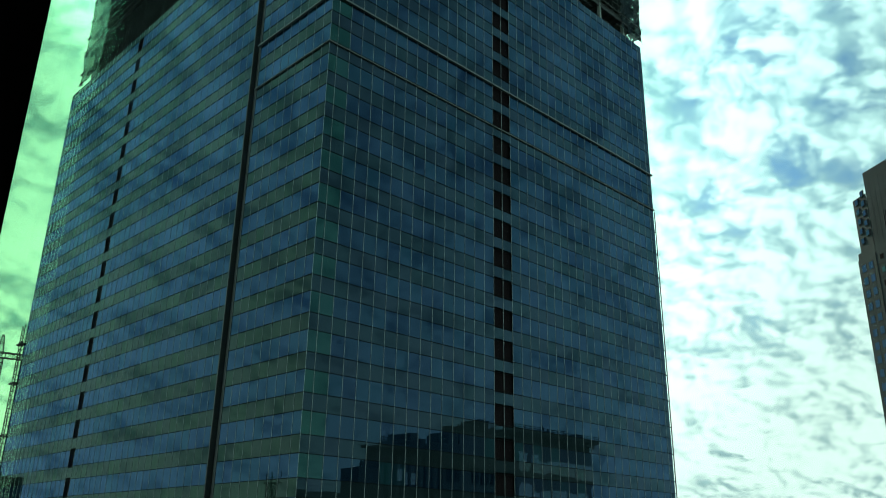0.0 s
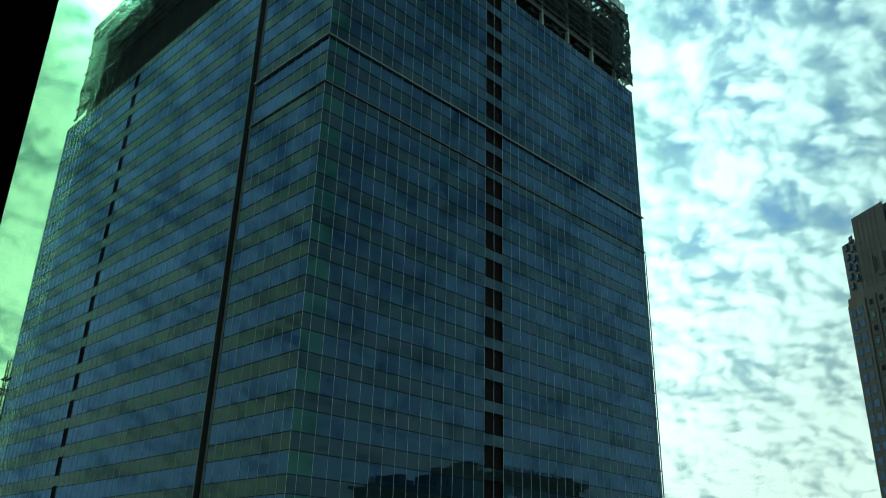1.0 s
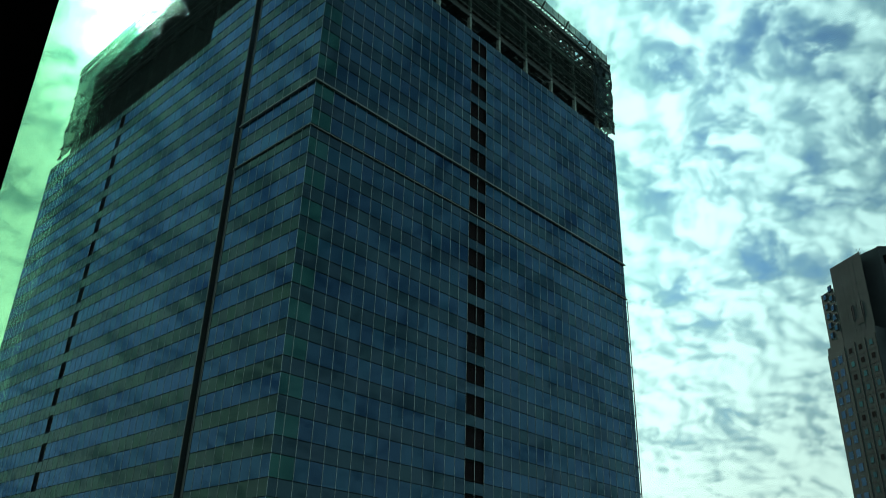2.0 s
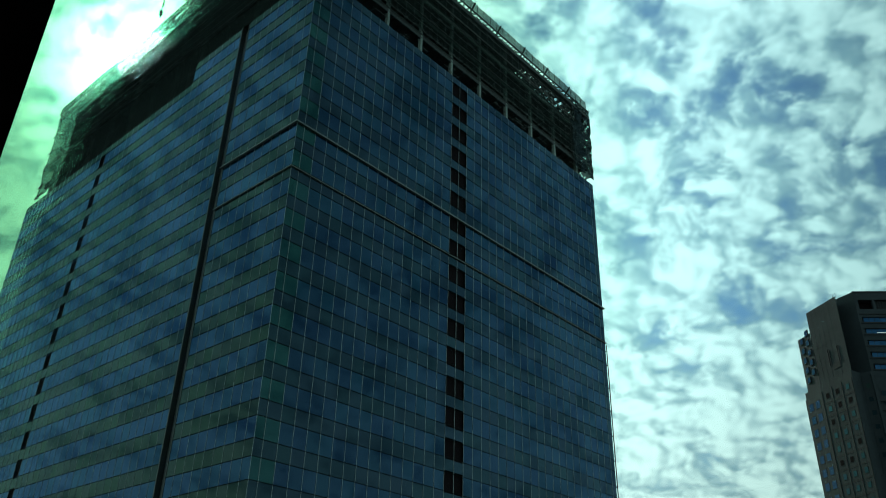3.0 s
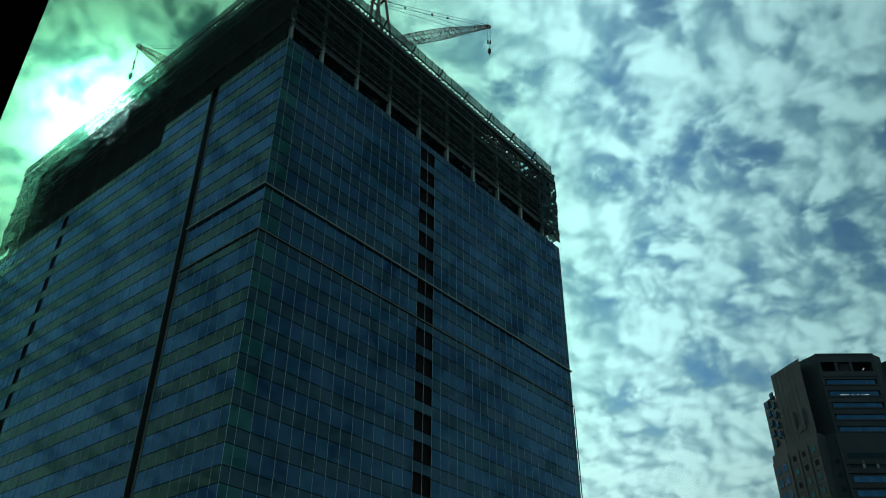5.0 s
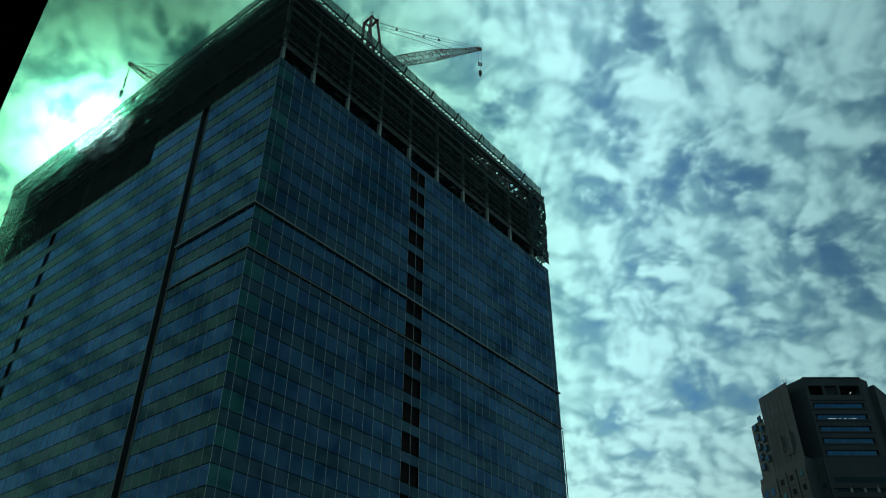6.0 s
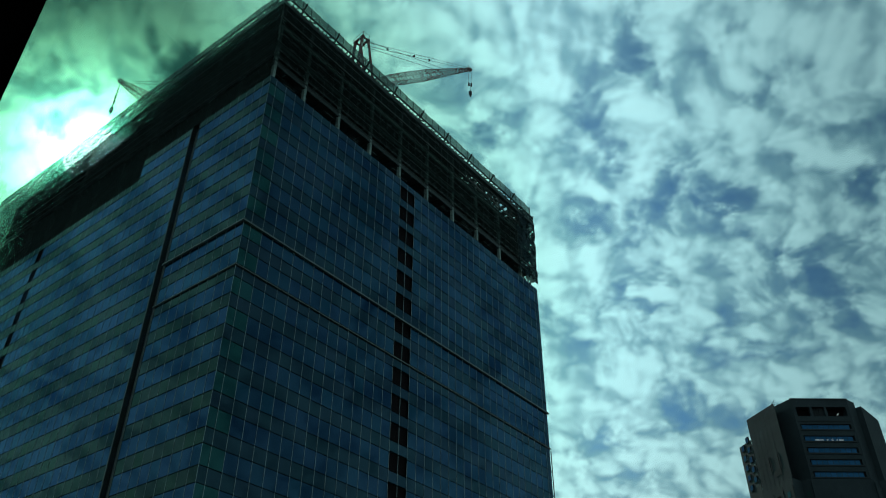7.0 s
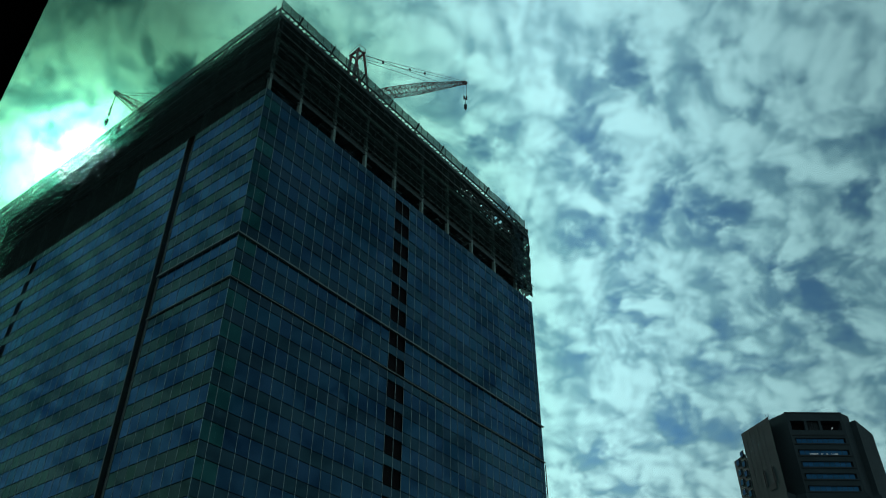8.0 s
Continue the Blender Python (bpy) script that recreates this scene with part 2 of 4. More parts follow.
def window_glass(name, straight, flat, tint):
    """Sheet glass: lets light straight through and mirrors more of it the flatter it is met."""
    m = bpy.data.materials.new(name)
    m.use_nodes = True
    nt = m.node_tree
    nt.nodes.remove(nt.nodes["Principled BSDF"])
    tr, gl, mx = nt.nodes.new("ShaderNodeBsdfTransparent"), nt.nodes.new("ShaderNodeBsdfGlossy"), nt.nodes.new("ShaderNodeMixShader")
    gl.inputs["Color"].default_value, gl.inputs["Roughness"].default_value = (*tint, 1), 0.0
    lw, cube, share = nt.nodes.new("ShaderNodeLayerWeight"), nt.nodes.new("ShaderNodeMath"), nt.nodes.new("ShaderNodeMath")
    lw.inputs["Blend"].default_value = 0.5
    cube.operation, share.operation = "POWER", "MULTIPLY_ADD"
    cube.inputs[1].default_value = 3.0
    share.inputs[1].default_value, share.inputs[2].default_value = flat, straight
    share.use_clamp = True
    nt.links.new(lw.outputs["Facing"], cube.inputs[0]), nt.links.new(cube.outputs[0], share.inputs[0])
    nt.links.new(share.outputs[0], mx.inputs[0])
    nt.links.new(tr.outputs[0], mx.inputs[1]), nt.links.new(gl.outputs[0], mx.inputs[2])
    nt.links.new(mx.outputs[0], nt.nodes["Material Output"].inputs[0])
    return m


M["float_glass"] = window_glass("float_glass", 0.0, 0.0, (1.0, 1.0, 1.0))
M["coated_glass"] = window_glass("coated_glass", 0.05, 1.2, (0.85, 0.95, 1.0))


# ---- mesh helpers ----
class Shape:
    """Collects boxes and bars for one mesh."""

    def __init__(self):
        self.v, self.f = [], []

    def hexa(self, pts):
        i = len(self.v)
        self.v += [tuple(q) for q in pts]
        self.f += [tuple(i + k for k in q) for q in ((0, 3, 2, 1), (4, 5, 6, 7), (0, 1, 5, 4), (1, 2, 6, 5), (2, 3, 7, 6), (3, 0, 4, 7))]
        return self

    def box(self, x0, x1, y0, y1, z0, z1):
        return self.hexa([(x0, y0, z0), (x1, y0, z0), (x1, y1, z0), (x0, y1, z0), (x0, y0, z1), (x1, y0, z1), (x1, y1, z1), (x0, y1, z1)])

    def bar(self, a, b, w, h=None):
        a, b, h = Vector(a), Vector(b), h or w
        d = (b - a).normalized()
        s = d.cross(Vector((0, 0, 1)))
        s = s.normalized() if s.length > 1e-3 else Vector((1, 0, 0))
        t = s.cross(d)
        ring = [(-w / 2, -h / 2), (w / 2, -h / 2), (w / 2, h / 2), (-w / 2, h / 2)]
        return self.hexa([a + s * x + t * y for x, y in ring] + [b + s * x + t * y for x, y in ring])

    def tube(self, a, b, r, n=6):
        a, b = Vector(a), Vector(b)
        d = (b - a).normalized()
        s = d.cross(Vector((0, 0, 1)))
        s = s.normalized() if s.length > 1e-3 else Vector((1, 0, 0))
        t = s.cross(d)
        i = len(self.v)
        for q in (a, b):
            self.v += [tuple(q + (s * math.cos(k * math.tau / n) + t * math.sin(k * math.tau / n)) * r) for k in range(n)]
        self.f += [(i + k, i + (k + 1) % n, i + n + (k + 1) % n, i + n + k) for k in range(n)]
        self.f += [tuple(i + k for k in reversed(range(n))), tuple(i + n + k for k in range(n))]
        return self

    def prism(self, outline, z0, z1):
        i, n = len(self.v), len(outline)
        self.v += [(x, y, z0) for x, y in outline] + [(x, y, z1) for x, y in outline]
        self.f += [(i + k, i + (k + 1) % n, i + n + (k + 1) % n, i + n + k) for k in range(n)]
        self.f += [tuple(i + k for k in reversed(range(n))), tuple(i + n + k for k in range(n))]
        return self

    def lattice(self, a, b, wa, wm, wb, bays, rod, peak=0.5):
        """Four-chord lattice from a to b, of width wa, widening to wm at peak, then wb."""
        a, b = Vector(a), Vector(b)
        d = (b - a).normalized()
        s = d.cross(Vector((0, 0, 1)))
        s = s.normalized() if s.length > 1e-3 else Vector((1, 0, 0))
        t = s.cross(d)

        def ring(f):
            w = wa + (wm - wa) * f / peak if f < peak else wm + (wb - wm) * (f - peak) / (1 - peak)
            return [a.lerp(b, f) + s * x * w / 2 + t * y * w / 2 for x, y in ((-1, -1), (1, -1), (1, 1), (-1, 1))]

        for k in range(bays):
            r0, r1 = ring(k / bays), ring((k + 1) / bays)
            for c in range(4):
                e = (c + 1) % 4
                self.bar(r0[c], r1[c], rod * 1.6)
                self.bar(r0[c], r0[e], rod)
                self.bar(*((r0[c], r1[e]) if k % 2 else (r0[e], r1[c])), rod)
        return self

    def mesh(self, name, mat=None):
        me = bpy.data.meshes.new(name)
        me.from_pydata(self.v, [], self.f)
        if mat:
            me.materials.append(mat)
        return me


def part(name, data, mat, parent, label="", kind=""):
    """Links a Shape or a shared mesh as one object under parent."""
    me = data if isinstance(data, bpy.types.Mesh) else data.mesh(name, mat)
    ob = new(name, me)
    ob.parent = parent
    return tagged(ob, label, kind=kind)


def thing(name, label, category, kind="", group="", m=None):
    ob = new(name)
    if m:
        ob.matrix_world = m
    return tagged(ob, label, category, group, kind)


def solid(name, shape, mat, label, category, kind="structure", m=None):
    ob = new(name, shape.mesh(name, mat))
    if m:
        ob.matrix_world = m
    return tagged(ob, label, category, kind=kind)


# ---- setting: ground and the dark room with its window ----
g = Shape()
g.box(-2600, 2600, -2600, 2600, -1, 0)
solid("ground", g, M["ground"], "grey asphalt city ground reaching the horizon", "ground")

# the window wall stands at a slant to the view: its glass is met flatly towards the jamb
SLANT = 35.0
ROOM = pose(0, 0, 0, 0, 0, -SLANT)
JX = -0.6 * math.tan(radians(31.05 + SLANT))
LO, HI = 38.4, 43.2
solid("wall_north", Shape().box(-2.4, JX, 0.42, 0.6, LO, HI).box(1.9, 2.6, 0.42, 0.6, LO, HI)
      .box(JX, 1.9, 0.42, 0.6, LO, 39.0).box(JX, 1.9, 0.42, 0.6, 42.7, HI), M["jamb"],
      "black window surround with one wide opening", "wall", m=ROOM)
solid("wall_west", Shape().box(-2.6, -2.4, -3.0, 0.6, LO, HI), M["room"], "plain dark plaster room wall", "wall", m=ROOM)
solid("wall_east", Shape().box(2.6, 2.8, -3.0, 0.6, LO, HI), M["room"], "plain dark plaster room wall", "wall", m=ROOM)
solid("wall_south", Shape().box(-2.6, 2.8, -3.2, -3.0, LO, HI), M["room"], "plain dark plaster room wall", "wall", m=ROOM)
solid("ceiling", Shape().box(-2.6, 2.8, -3.2, 0.6, HI, HI + 0.2), M["room"], "plain dark room ceiling", "ceiling", m=ROOM)
solid("floor", Shape().box(-2.6, 2.8, -3.2, 0.6, LO - 0.2, LO), M["room"], "plain dark room floor", "floor", m=ROOM)
solid("wall_below", Shape().box(-2.6, 2.8, -3.2, 0.6, 0.0, LO - 0.2), M["concrete"], "plain concrete wall under the room", "wall", m=ROOM)

# double glazing of the window: two coated panes, not quite parallel, which double bright outlines
def coated_pane(y, lean, tip):
    """One sheet of glass over the opening; its outer face carries a thin mirror coating."""
    me = Shape().box(-2.3, 2.5, -0.003, 0.003, 38.8 - EYE, 42.9 - EYE).mesh("pane", M["float_glass"])
    me.materials.append(M["coated_glass"])
    me.polygons[4].material_index = 1
    ob = new("pane", me)
    ob.matrix_world = ROOM @ pose(0, y, EYE, tip, 0, lean)
    ob.visible_shadow = False
    return ob


glazing = tagged(new("window_1"), "coated double glazing over the dark window opening", "window", kind="structure")
for y, lean, tip in ((0.635, 0.5, 0.05), (0.68, 0.0, 0.0)):
    coated_pane(y, lean, tip).parent = glazing
part("window_frame", Shape().box(-2.4, -2.33, 0.6, 0.72, 38.6, 43.1).box(2.53, 2.6, 0.6, 0.72, 38.6, 43.1)
     .box(-2.33, 2.53, 0.6, 0.72, 38.6, 38.78).box(-2.33, 2.53, 0.6, 0.72, 42.92, 43.1), M["jamb"], glazing).matrix_world = ROOM

# ---- the glass tower under construction ----
# local x runs along the front facade, local y along the side facade, z up from the eye's level
TOWER = pose(-14.865, 80.031, EYE, 0, 0, 45.349)
WX, WY = 68.6, 86.3
MODX, MODY = 1.79, 1.745
FLOOR, PANE, BASE = 4.07, 2.29, 51.0
TOP, TOP_LOW = 87.2, 83.13
BELT_A, BELT_B = 61.2, 54.7
SLOT0, SLOT1, STEP = 15.35, 16.85, 29.05
floors = [BASE + FLOOR * k for k in range(-22, 9)]

tower = thing("office_tower", "unfinished blue-green glass office tower with open steel top floors", "building", m=TOWER)

body = Shape().box(0.6, WX - 0.4, 0.6, WY - 0.4, -40, TOP_LOW - 0.6).box(0.6, WX - 0.4, 0.6, STEP - 0.3, TOP_LOW - 0.6, TOP - 0.6)
part("core", body, M["core"], tower, "dark inner building body")

# facade grid: each column is (start, end, kind of glass)
cols_x = [(0.0, 1.12, "green")] + [(1.12 + MODX * k, 1.12 + MODX * (k + 1), "green" if k == 0 else "louvre" if k in (15, 16) else "glass") for k in range(37)] + [(1.12 + MODX * 37, WX, "blank")]
cols_y = [(0.0, 1.5, "glass")] + [(1.5 + 1.73 * k, 1.5 + 1.73 * (k + 1), "glass") for k in range(8)]
n_left = 40
MODY = (WY - SLOT1) / n_left
for k in range(n_left):
    a = SLOT1 + MODY * k
    cols_y.append((a, a + MODY, "louvre" if k == 22 else "glass"))


def facade(name, label, columns, side):
    """One curtain wall. side 0: front, along x; side 1: along y. Panes and spandrels near the corner are single pieces."""
    rng = random.Random(5 + side)
    wall = Shape()
    last = columns[-1][1]
    # thin backing sheet behind the panels
    if side == 0:
        wall.box(0.5, last, 0.42, 0.5, -40, TOP - 0.05)
    else:
        wall.box(0.42, 0.5, 0.5, SLOT0, -40, TOP - 0.05).box(0.42, 0.5, SLOT1, STEP, -40, TOP - 0.05).box(0.42, 0.5, STEP, last - 0.35, -40, TOP_LOW - 0.05)
    frame_ob = part(name, wall, M["transom"], tower, label)
    joined, shared, counts = {}, {}, {}

    def panel(a, b, z0, z1, what, near):
        gap = 0.025
        w, h = b - a - 2 * gap, z1 - z0 - 2 * gap
        depth = 0.30 if what == "louvre" else 0.0
        if near and counts.get(what, 0) < 300:
            key = (what, round(w, 3), round(h, 3))
            if key not in shared:
                s = Shape()
                s.box(-w / 2, w / 2, 0, 0.05, -h / 2, h / 2) if side == 0 else s.box(0, 0.05, -w / 2, w / 2, -h / 2, h / 2)
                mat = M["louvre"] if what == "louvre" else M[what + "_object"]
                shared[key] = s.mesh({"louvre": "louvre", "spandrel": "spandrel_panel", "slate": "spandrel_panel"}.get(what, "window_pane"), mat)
            me = shared[key]
            ob = part({"louvre": "louvre", "spandrel": "spandrel_panel", "slate": "spandrel_panel"}.get(what, "window_pane"), me, None, frame_ob)
            mid = (a + b) / 2
            ob.location = (mid, depth, (z0 + z1) / 2) if side == 0 else (depth, mid, (z0 + z1) / 2)
            tilt = radians(rng.gauss(0, 0.06))
            ob.rotation_euler = (tilt, 0, radians(rng.gauss(0, 0.06))) if side == 0 else (0, tilt, radians(rng.gauss(0, 0.06)))
            counts[what] = counts.get(what, 0) + 1
        else:
            s = joined.setdefault(what, Shape())
            j = [depth + rng.gauss(0, 0.0014) for _ in range(4)]
            a, b, z0, z1 = a + gap, b - gap, z0 + gap, z1 - gap
            if side == 0:
                s.hexa([(a, j[0], z0), (b, j[1], z0), (b, 0.05 + depth, z0), (a, 0.05 + depth, z0), (a, j[2], z1), (b, j[3], z1), (b, 0.05 + depth, z1), (a, 0.05 + depth, z1)])
            else:
                s.hexa([(j[0], a, z0), (0.05 + depth, a, z0), (0.05 + depth, b, z0), (j[1], b, z0), (j[2], a, z1), (0.05 + depth, a, z1), (0.05 + depth, b, z1), (j[3], b, z1)])

    for a, b, glass in columns:
        roof = TOP if side == 0 or a < STEP - 0.5 else TOP_LOW
        for z in floors:
            if z + 1 > roof:
                continue
            near = z > 4 and (a < 26 or glass == "louvre" if side == 0 else a < 22)
            lo, hi = z, min(z + PANE, roof)
            if glass == "louvre":
                lo, hi = lo - 0.15, hi + 0.2
            # front spandrels use the copy coloured with the window's cast
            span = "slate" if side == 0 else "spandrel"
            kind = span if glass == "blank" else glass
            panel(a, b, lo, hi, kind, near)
            if side == 0 and 48 < a < 64 and BELT_B - 0.5 < z < BELT_A - 3:
                span = "glass"
            top = min(z + FLOOR - (0.15 if glass == "louvre" else 0), roof)
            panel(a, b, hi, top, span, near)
    for what, s in joined.items():
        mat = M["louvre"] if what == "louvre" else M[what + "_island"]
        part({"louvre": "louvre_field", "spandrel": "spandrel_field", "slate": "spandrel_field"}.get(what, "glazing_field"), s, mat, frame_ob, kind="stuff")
    # upright fins and dark horizontal joints
    for a, b, glass in columns[1:]:
        if side == 1 and abs(a - SLOT1) < 0.01:
            continue
        roof = TOP if side == 0 or a < STEP - 0.5 else TOP_LOW
        s = Shape()
        w = 0.022 if side == 0 else 0.018
        s.box(a - w, a + w, -0.04, 0.02, -40, roof) if side == 0 else s.box(-0.03, 0.02, a - w, a + w, -40, roof)
        part("mullion", s, M["mullion"], frame_ob)
    spans = [(0, last)] if side == 0 else [(0, SLOT0), (SLOT1, last)]
    for z in floors:
        for zz in (z, z + PANE):
            s = Shape()
            for a, b in spans:
                if side == 1 and zz > TOP_LOW - 0.3:
                    b = min(b, STEP)
                s.box(a, b, -0.05, 0.03, zz - 0.03, zz + 0.03) if side == 0 else s.box(-0.05, 0.03, a, b, zz - 0.03, zz + 0.03)
            if zz < TOP - 0.3:
                part("transom", s, M["transom"], frame_ob)
    return frame_ob


front = facade("front_curtain_wall", "blue-green glass curtain wall with pale fins", cols_x, 0)
side_wall = facade("side_curtain_wall", "glass curtain wall with olive spandrel bands", cols_y, 1)

# plain end walls away from the view
part("back_wall", Shape().box(WX - 0.35, WX, 0.05, WY, -40, TOP_LOW), M["spandrel_island"], tower)
part("end_wall", Shape().box(0.05, WX - 0.4, WY - 0.3, WY, -40, TOP_LOW), M["spandrel_island"], tower)

# belts at two levels, the corner post, the slot
for z, d, h in ((BELT_A + 0.1, 0.32, 0.22), (BELT_B + 0.1, 0.22, 0.12)):
    part("belt_course", Shape().box(-d, WX + 0.25, -d, 0.02, z - h / 2, z + h / 2).box(-d, 0.02, 0.02, SLOT0 + 0.25, z - h / 2, z + h / 2), M["belt"], tower, "pale metal ledge round the corner")
part("corner_post", Shape().box(-0.022, 0.01, -0.022, 0.01, -40, TOP), M["mullion"], tower)
part("slot_channel", Shape().box(0.7, 0.9, SLOT0 - 0.2, SLOT1 + 0.2, -40, TOP).box(-0.05, 0.7, SLOT0 - 0.12, SLOT0, -40, TOP).box(-0.12, 0.7, SLOT1, SLOT1 + 0.22, -40, TOP), M["slot"], tower, "dark recessed vertical channel")

# rail on brackets beside the far edge of the front
rail = Shape().box(WX + 0.75, WX + 0.87, 0.2, 0.32, -40, BELT_B)
for z in floors:
    if z < BELT_B:
        rail.box(WX, WX + 0.8, 0.22, 0.30, z - 0.1, z + 0.05)
part("gondola_rail", rail, M["transom"], tower, "thin dark maintenance rail on brackets")
rail = Shape().box(WX + 0.30, WX + 0.38, 0.2, 0.3, BELT_B, TOP - 3)
for z in floors:
    if BELT_B < z < TOP - 4:
        rail.box(WX, WX + 0.3, 0.22, 0.30, z - 0.1, z + 0.05)
part("gondola_rail", rail, M["transom"], tower)

# ---- open steel storeys above the glass ----
part("floor_slab", Shape().box(0.35, WX - 0.6, STEP, 82.0, 86.9, 87.15), M["slab"], tower)
part("edge_beam", Shape().box(0.42, 0.72, STEP, 82.0, 86.1, 86.9), M["steel"], tower)
DECKS = [91.25, 95.3, 99.4, 103.5]
COLS_X = [0.75] + [6.7 + 7.16 * k for k in range(9)]
COLS_Y = [0.75 + 7.1 * k for k in range(12)]
for i, z in enumerate(DECKS):
    x1 = 47.5 if i == 3 else WX - 0.6
    part("floor_slab", Shape().box(0.35, x1, 0.35, 82.0, z - 0.22, z), M["slab"], tower)
    # lowest front beam: shade is put into its colour, darker than the others
    part("edge_beam", Shape().box(0.45, WX - 0.6, 0.42, 0.72, z - 1.0, z - 0.22), M["pale_steel"] if i == 2 else M["slot"] if i == 0 else M["steel"], tower)
    part("edge_beam", Shape().box(0.42, 0.72, 0.72, 82.0, z - 1.0, z - 0.22), M["pale_steel"] if i == 2 else M["steel"], tower)
    if i == 0:
        jx = Shape().box(-0.08, 0.08, 0.72, 9, -0.62, -0.22).mesh("joist", M["steel"])
        jy = Shape().box(0.72, 9, -0.08, 0.08, -0.62, -0.22).mesh("joist", M["steel"])
    for k in range(38):
        part("joist", jx, None, tower).location = (1.5 + 1.79 * k, 0, z)
    for k in range(44):
        part("joist", jy, None, tower).location = (0, 2.2 + 1.79 * k, z)
    for h in (0.55, 1.1):
        part("edge_pipe", Shape().tube((0.3, 0.32, z + h), (WX - 0.6, 0.32, z + h), 0.04), M["pipe"], tower)
        part("edge_pipe", Shape().tube((0.32, 0.3, z + h), (0.32, 82.0, z + h), 0.04), M["steel"], tower)
for x in COLS_X:
    part("column", Shape().box(x - 0.22, x + 0.22, 0.4, 0.95, TOP - 0.6, 91.0), M["pale_steel"], tower)
    part("column", Shape().box(x - 0.24, x + 0.24, 0.45, 0.9, 91.0, 103.3), M["pale_steel"], tower)
for y in COLS_Y[1:]:
    part("column", Shape().box(0.4, 0.95, y - 0.28, y + 0.28, TOP_LOW - 0.6, 103.3), M["pale_steel"], tower)
# added block deep inside, keeps sky from showing through the open floors
part("lift_core", Shape().box(10, 56, 10, 74, TOP_LOW - 0.6, 102.5), M["core"], tower)

# pale plates and clutter in the gap over the glass
rng = random.Random(3)
for k in range(44):
    x = rng.uniform(1, 66)
    q, z = rng.uniform(0.2, 0.9), 87.4 + rng.random() * 2.2
    part("board", Shape().bar((x, q, z), (x + rng.uniform(0.6, 2.6), q, z + rng.uniform(-0.1, 0.1)), 0.09, 0.07), M["pipe"], tower)

# projecting scaffold pipes over the glass edge
scaf = Shape()
scaf.tube((-0.7, -0.7, 90.6), (WX, -0.7, 90.6), 0.05).tube((-0.4, -0.25, 89.6), (WX, -0.25, 89.6), 0.035)
part("scaffold_pipe", scaf, M["pipe"], tower, "thin scaffold pipes over the glass edge")
scaf = Shape()
scaf.tube((-0.7, -0.7, 90.6), (-0.7, 82, 90.6), 0.06).tube((-0.7, -0.7, 90.0), (-0.7, 82, 90.0), 0.05)
part("scaffold_pipe", scaf, M["steel"], tower)
for k in range(38):
    x = 0.4 + 1.79 * k
    part("scaffold_bracket", Shape().bar((x, 0.4, 90.9), (x, -0.85, 90.55), 0.06).bar((x, 0.4, 89.8), (x, -0.7, 90.45), 0.05).box(x - 0.09, x + 0.09, -0.8, -0.62, 90.5, 90.72), M["pipe"], tower)
for k in range(45):
    y = 1.2 + 1.79 * k
    part("scaffold_bracket", Shape().bar((0.4, y, 90.9), (-0.85, y, 90.55), 0.09).bar((0.4, y, 89.3), (-0.7, y, 90.45), 0.07), M["steel"], tower)

# ledgers and standards of the scaffold before the net
for z, r in ((92.4, 0.03), (94.1, 0.03), (95.8, 0.03), (97.6, 0.03), (99.5, 0.10), (101.4, 0.03)):
    part("ledger", Shape().tube((-0.4, -0.45, z), (WX - 6.0, -0.45, z), r), M["pipe"], tower)
    part("ledger", Shape().tube((-0.45, -0.4, z), (-0.45, 75.0, z), r * 0.8), M["steel"], tower)
for k in range(36):
    x = 0.4 + 1.79 * k
    part("standard", Shape().tube((x, -0.45, 90.6), (x, -0.45, 102.9), 0.025), M["steel"], tower)
rng = random.Random(8)
for k in range(110):
    x, z = 0.4 + 1.79 * rng.randrange(34), rng.choice((92.4, 94.1, 95.8, 97.6, 101.4))
    part("plank", Shape().box(x + 0.1, x + rng.uniform(0.5, 1.7), -0.6, -0.35, z + 0.03, z + rng.uniform(0.08, 0.22)), M["steel"], tower)


def sheet(name, a, b, z0, z1, mat, sag, label, nx=40, nz=8, ragged=0.0, out=(0, -1)):
    """A hanging net between two plan points, wavy, with an uneven lower hem."""
    s = Shape()
    rng = random.Random(len(name) + int(z0))
    for i in range(nx + 1):
        f = i / nx
        x, y = a[0] + (b[0] - a[0]) * f, a[1] + (b[1] - a[1]) * f
        lo = z0 + ragged * rng.random()
        for j in range(nz + 1):
            h = j / nz
            w = sag * (noise.noise(Vector((x * 0.4, y * 0.4, (lo + (z1 - lo) * h) * 0.35))) + 0.4 * noise.noise(Vector((x * 1.7, y * 1.7, j * 0.9))))
            s.v.append((x + out[0] * w, y + out[1] * w, lo + (z1 - lo) * h))
    for i in range(nx):
        for j in range(nz):
            p0 = i * (nz + 1) + j
            s.f.append((p0, p0 + nz + 1, p0 + nz + 2, p0 + 1))
    ob = part(name, s, mat, tower, label)
    th = ob.modifiers.new("thickness", "SOLIDIFY")
    th.thickness = 0.012
    return ob


sheet("safety_net", (0.1, -0.12), (62.5, -0.12), 91.4, 99.4, M["net"], 0.2, "", 90, 8)
sheet("safety_net", (0.1, -0.12), (46.0, -0.12), 99.5, 102.9, M["dense_net"], 0.25, "dark safety net over the open floors", 90, 6)
sheet("safety_net", (-0.12, 0.1), (-0.12, 75.0), 91.0, 102.9, M["dense_net"], 0.25, "", 120, 10, out=(-1, 0))
sheet("safety_net", (0.05, 29.2), (0.05, 75.0), TOP_LOW + 0.1, 90.9, M["dense_net"], 0.12, "", 80, 6, out=(-1, 0))
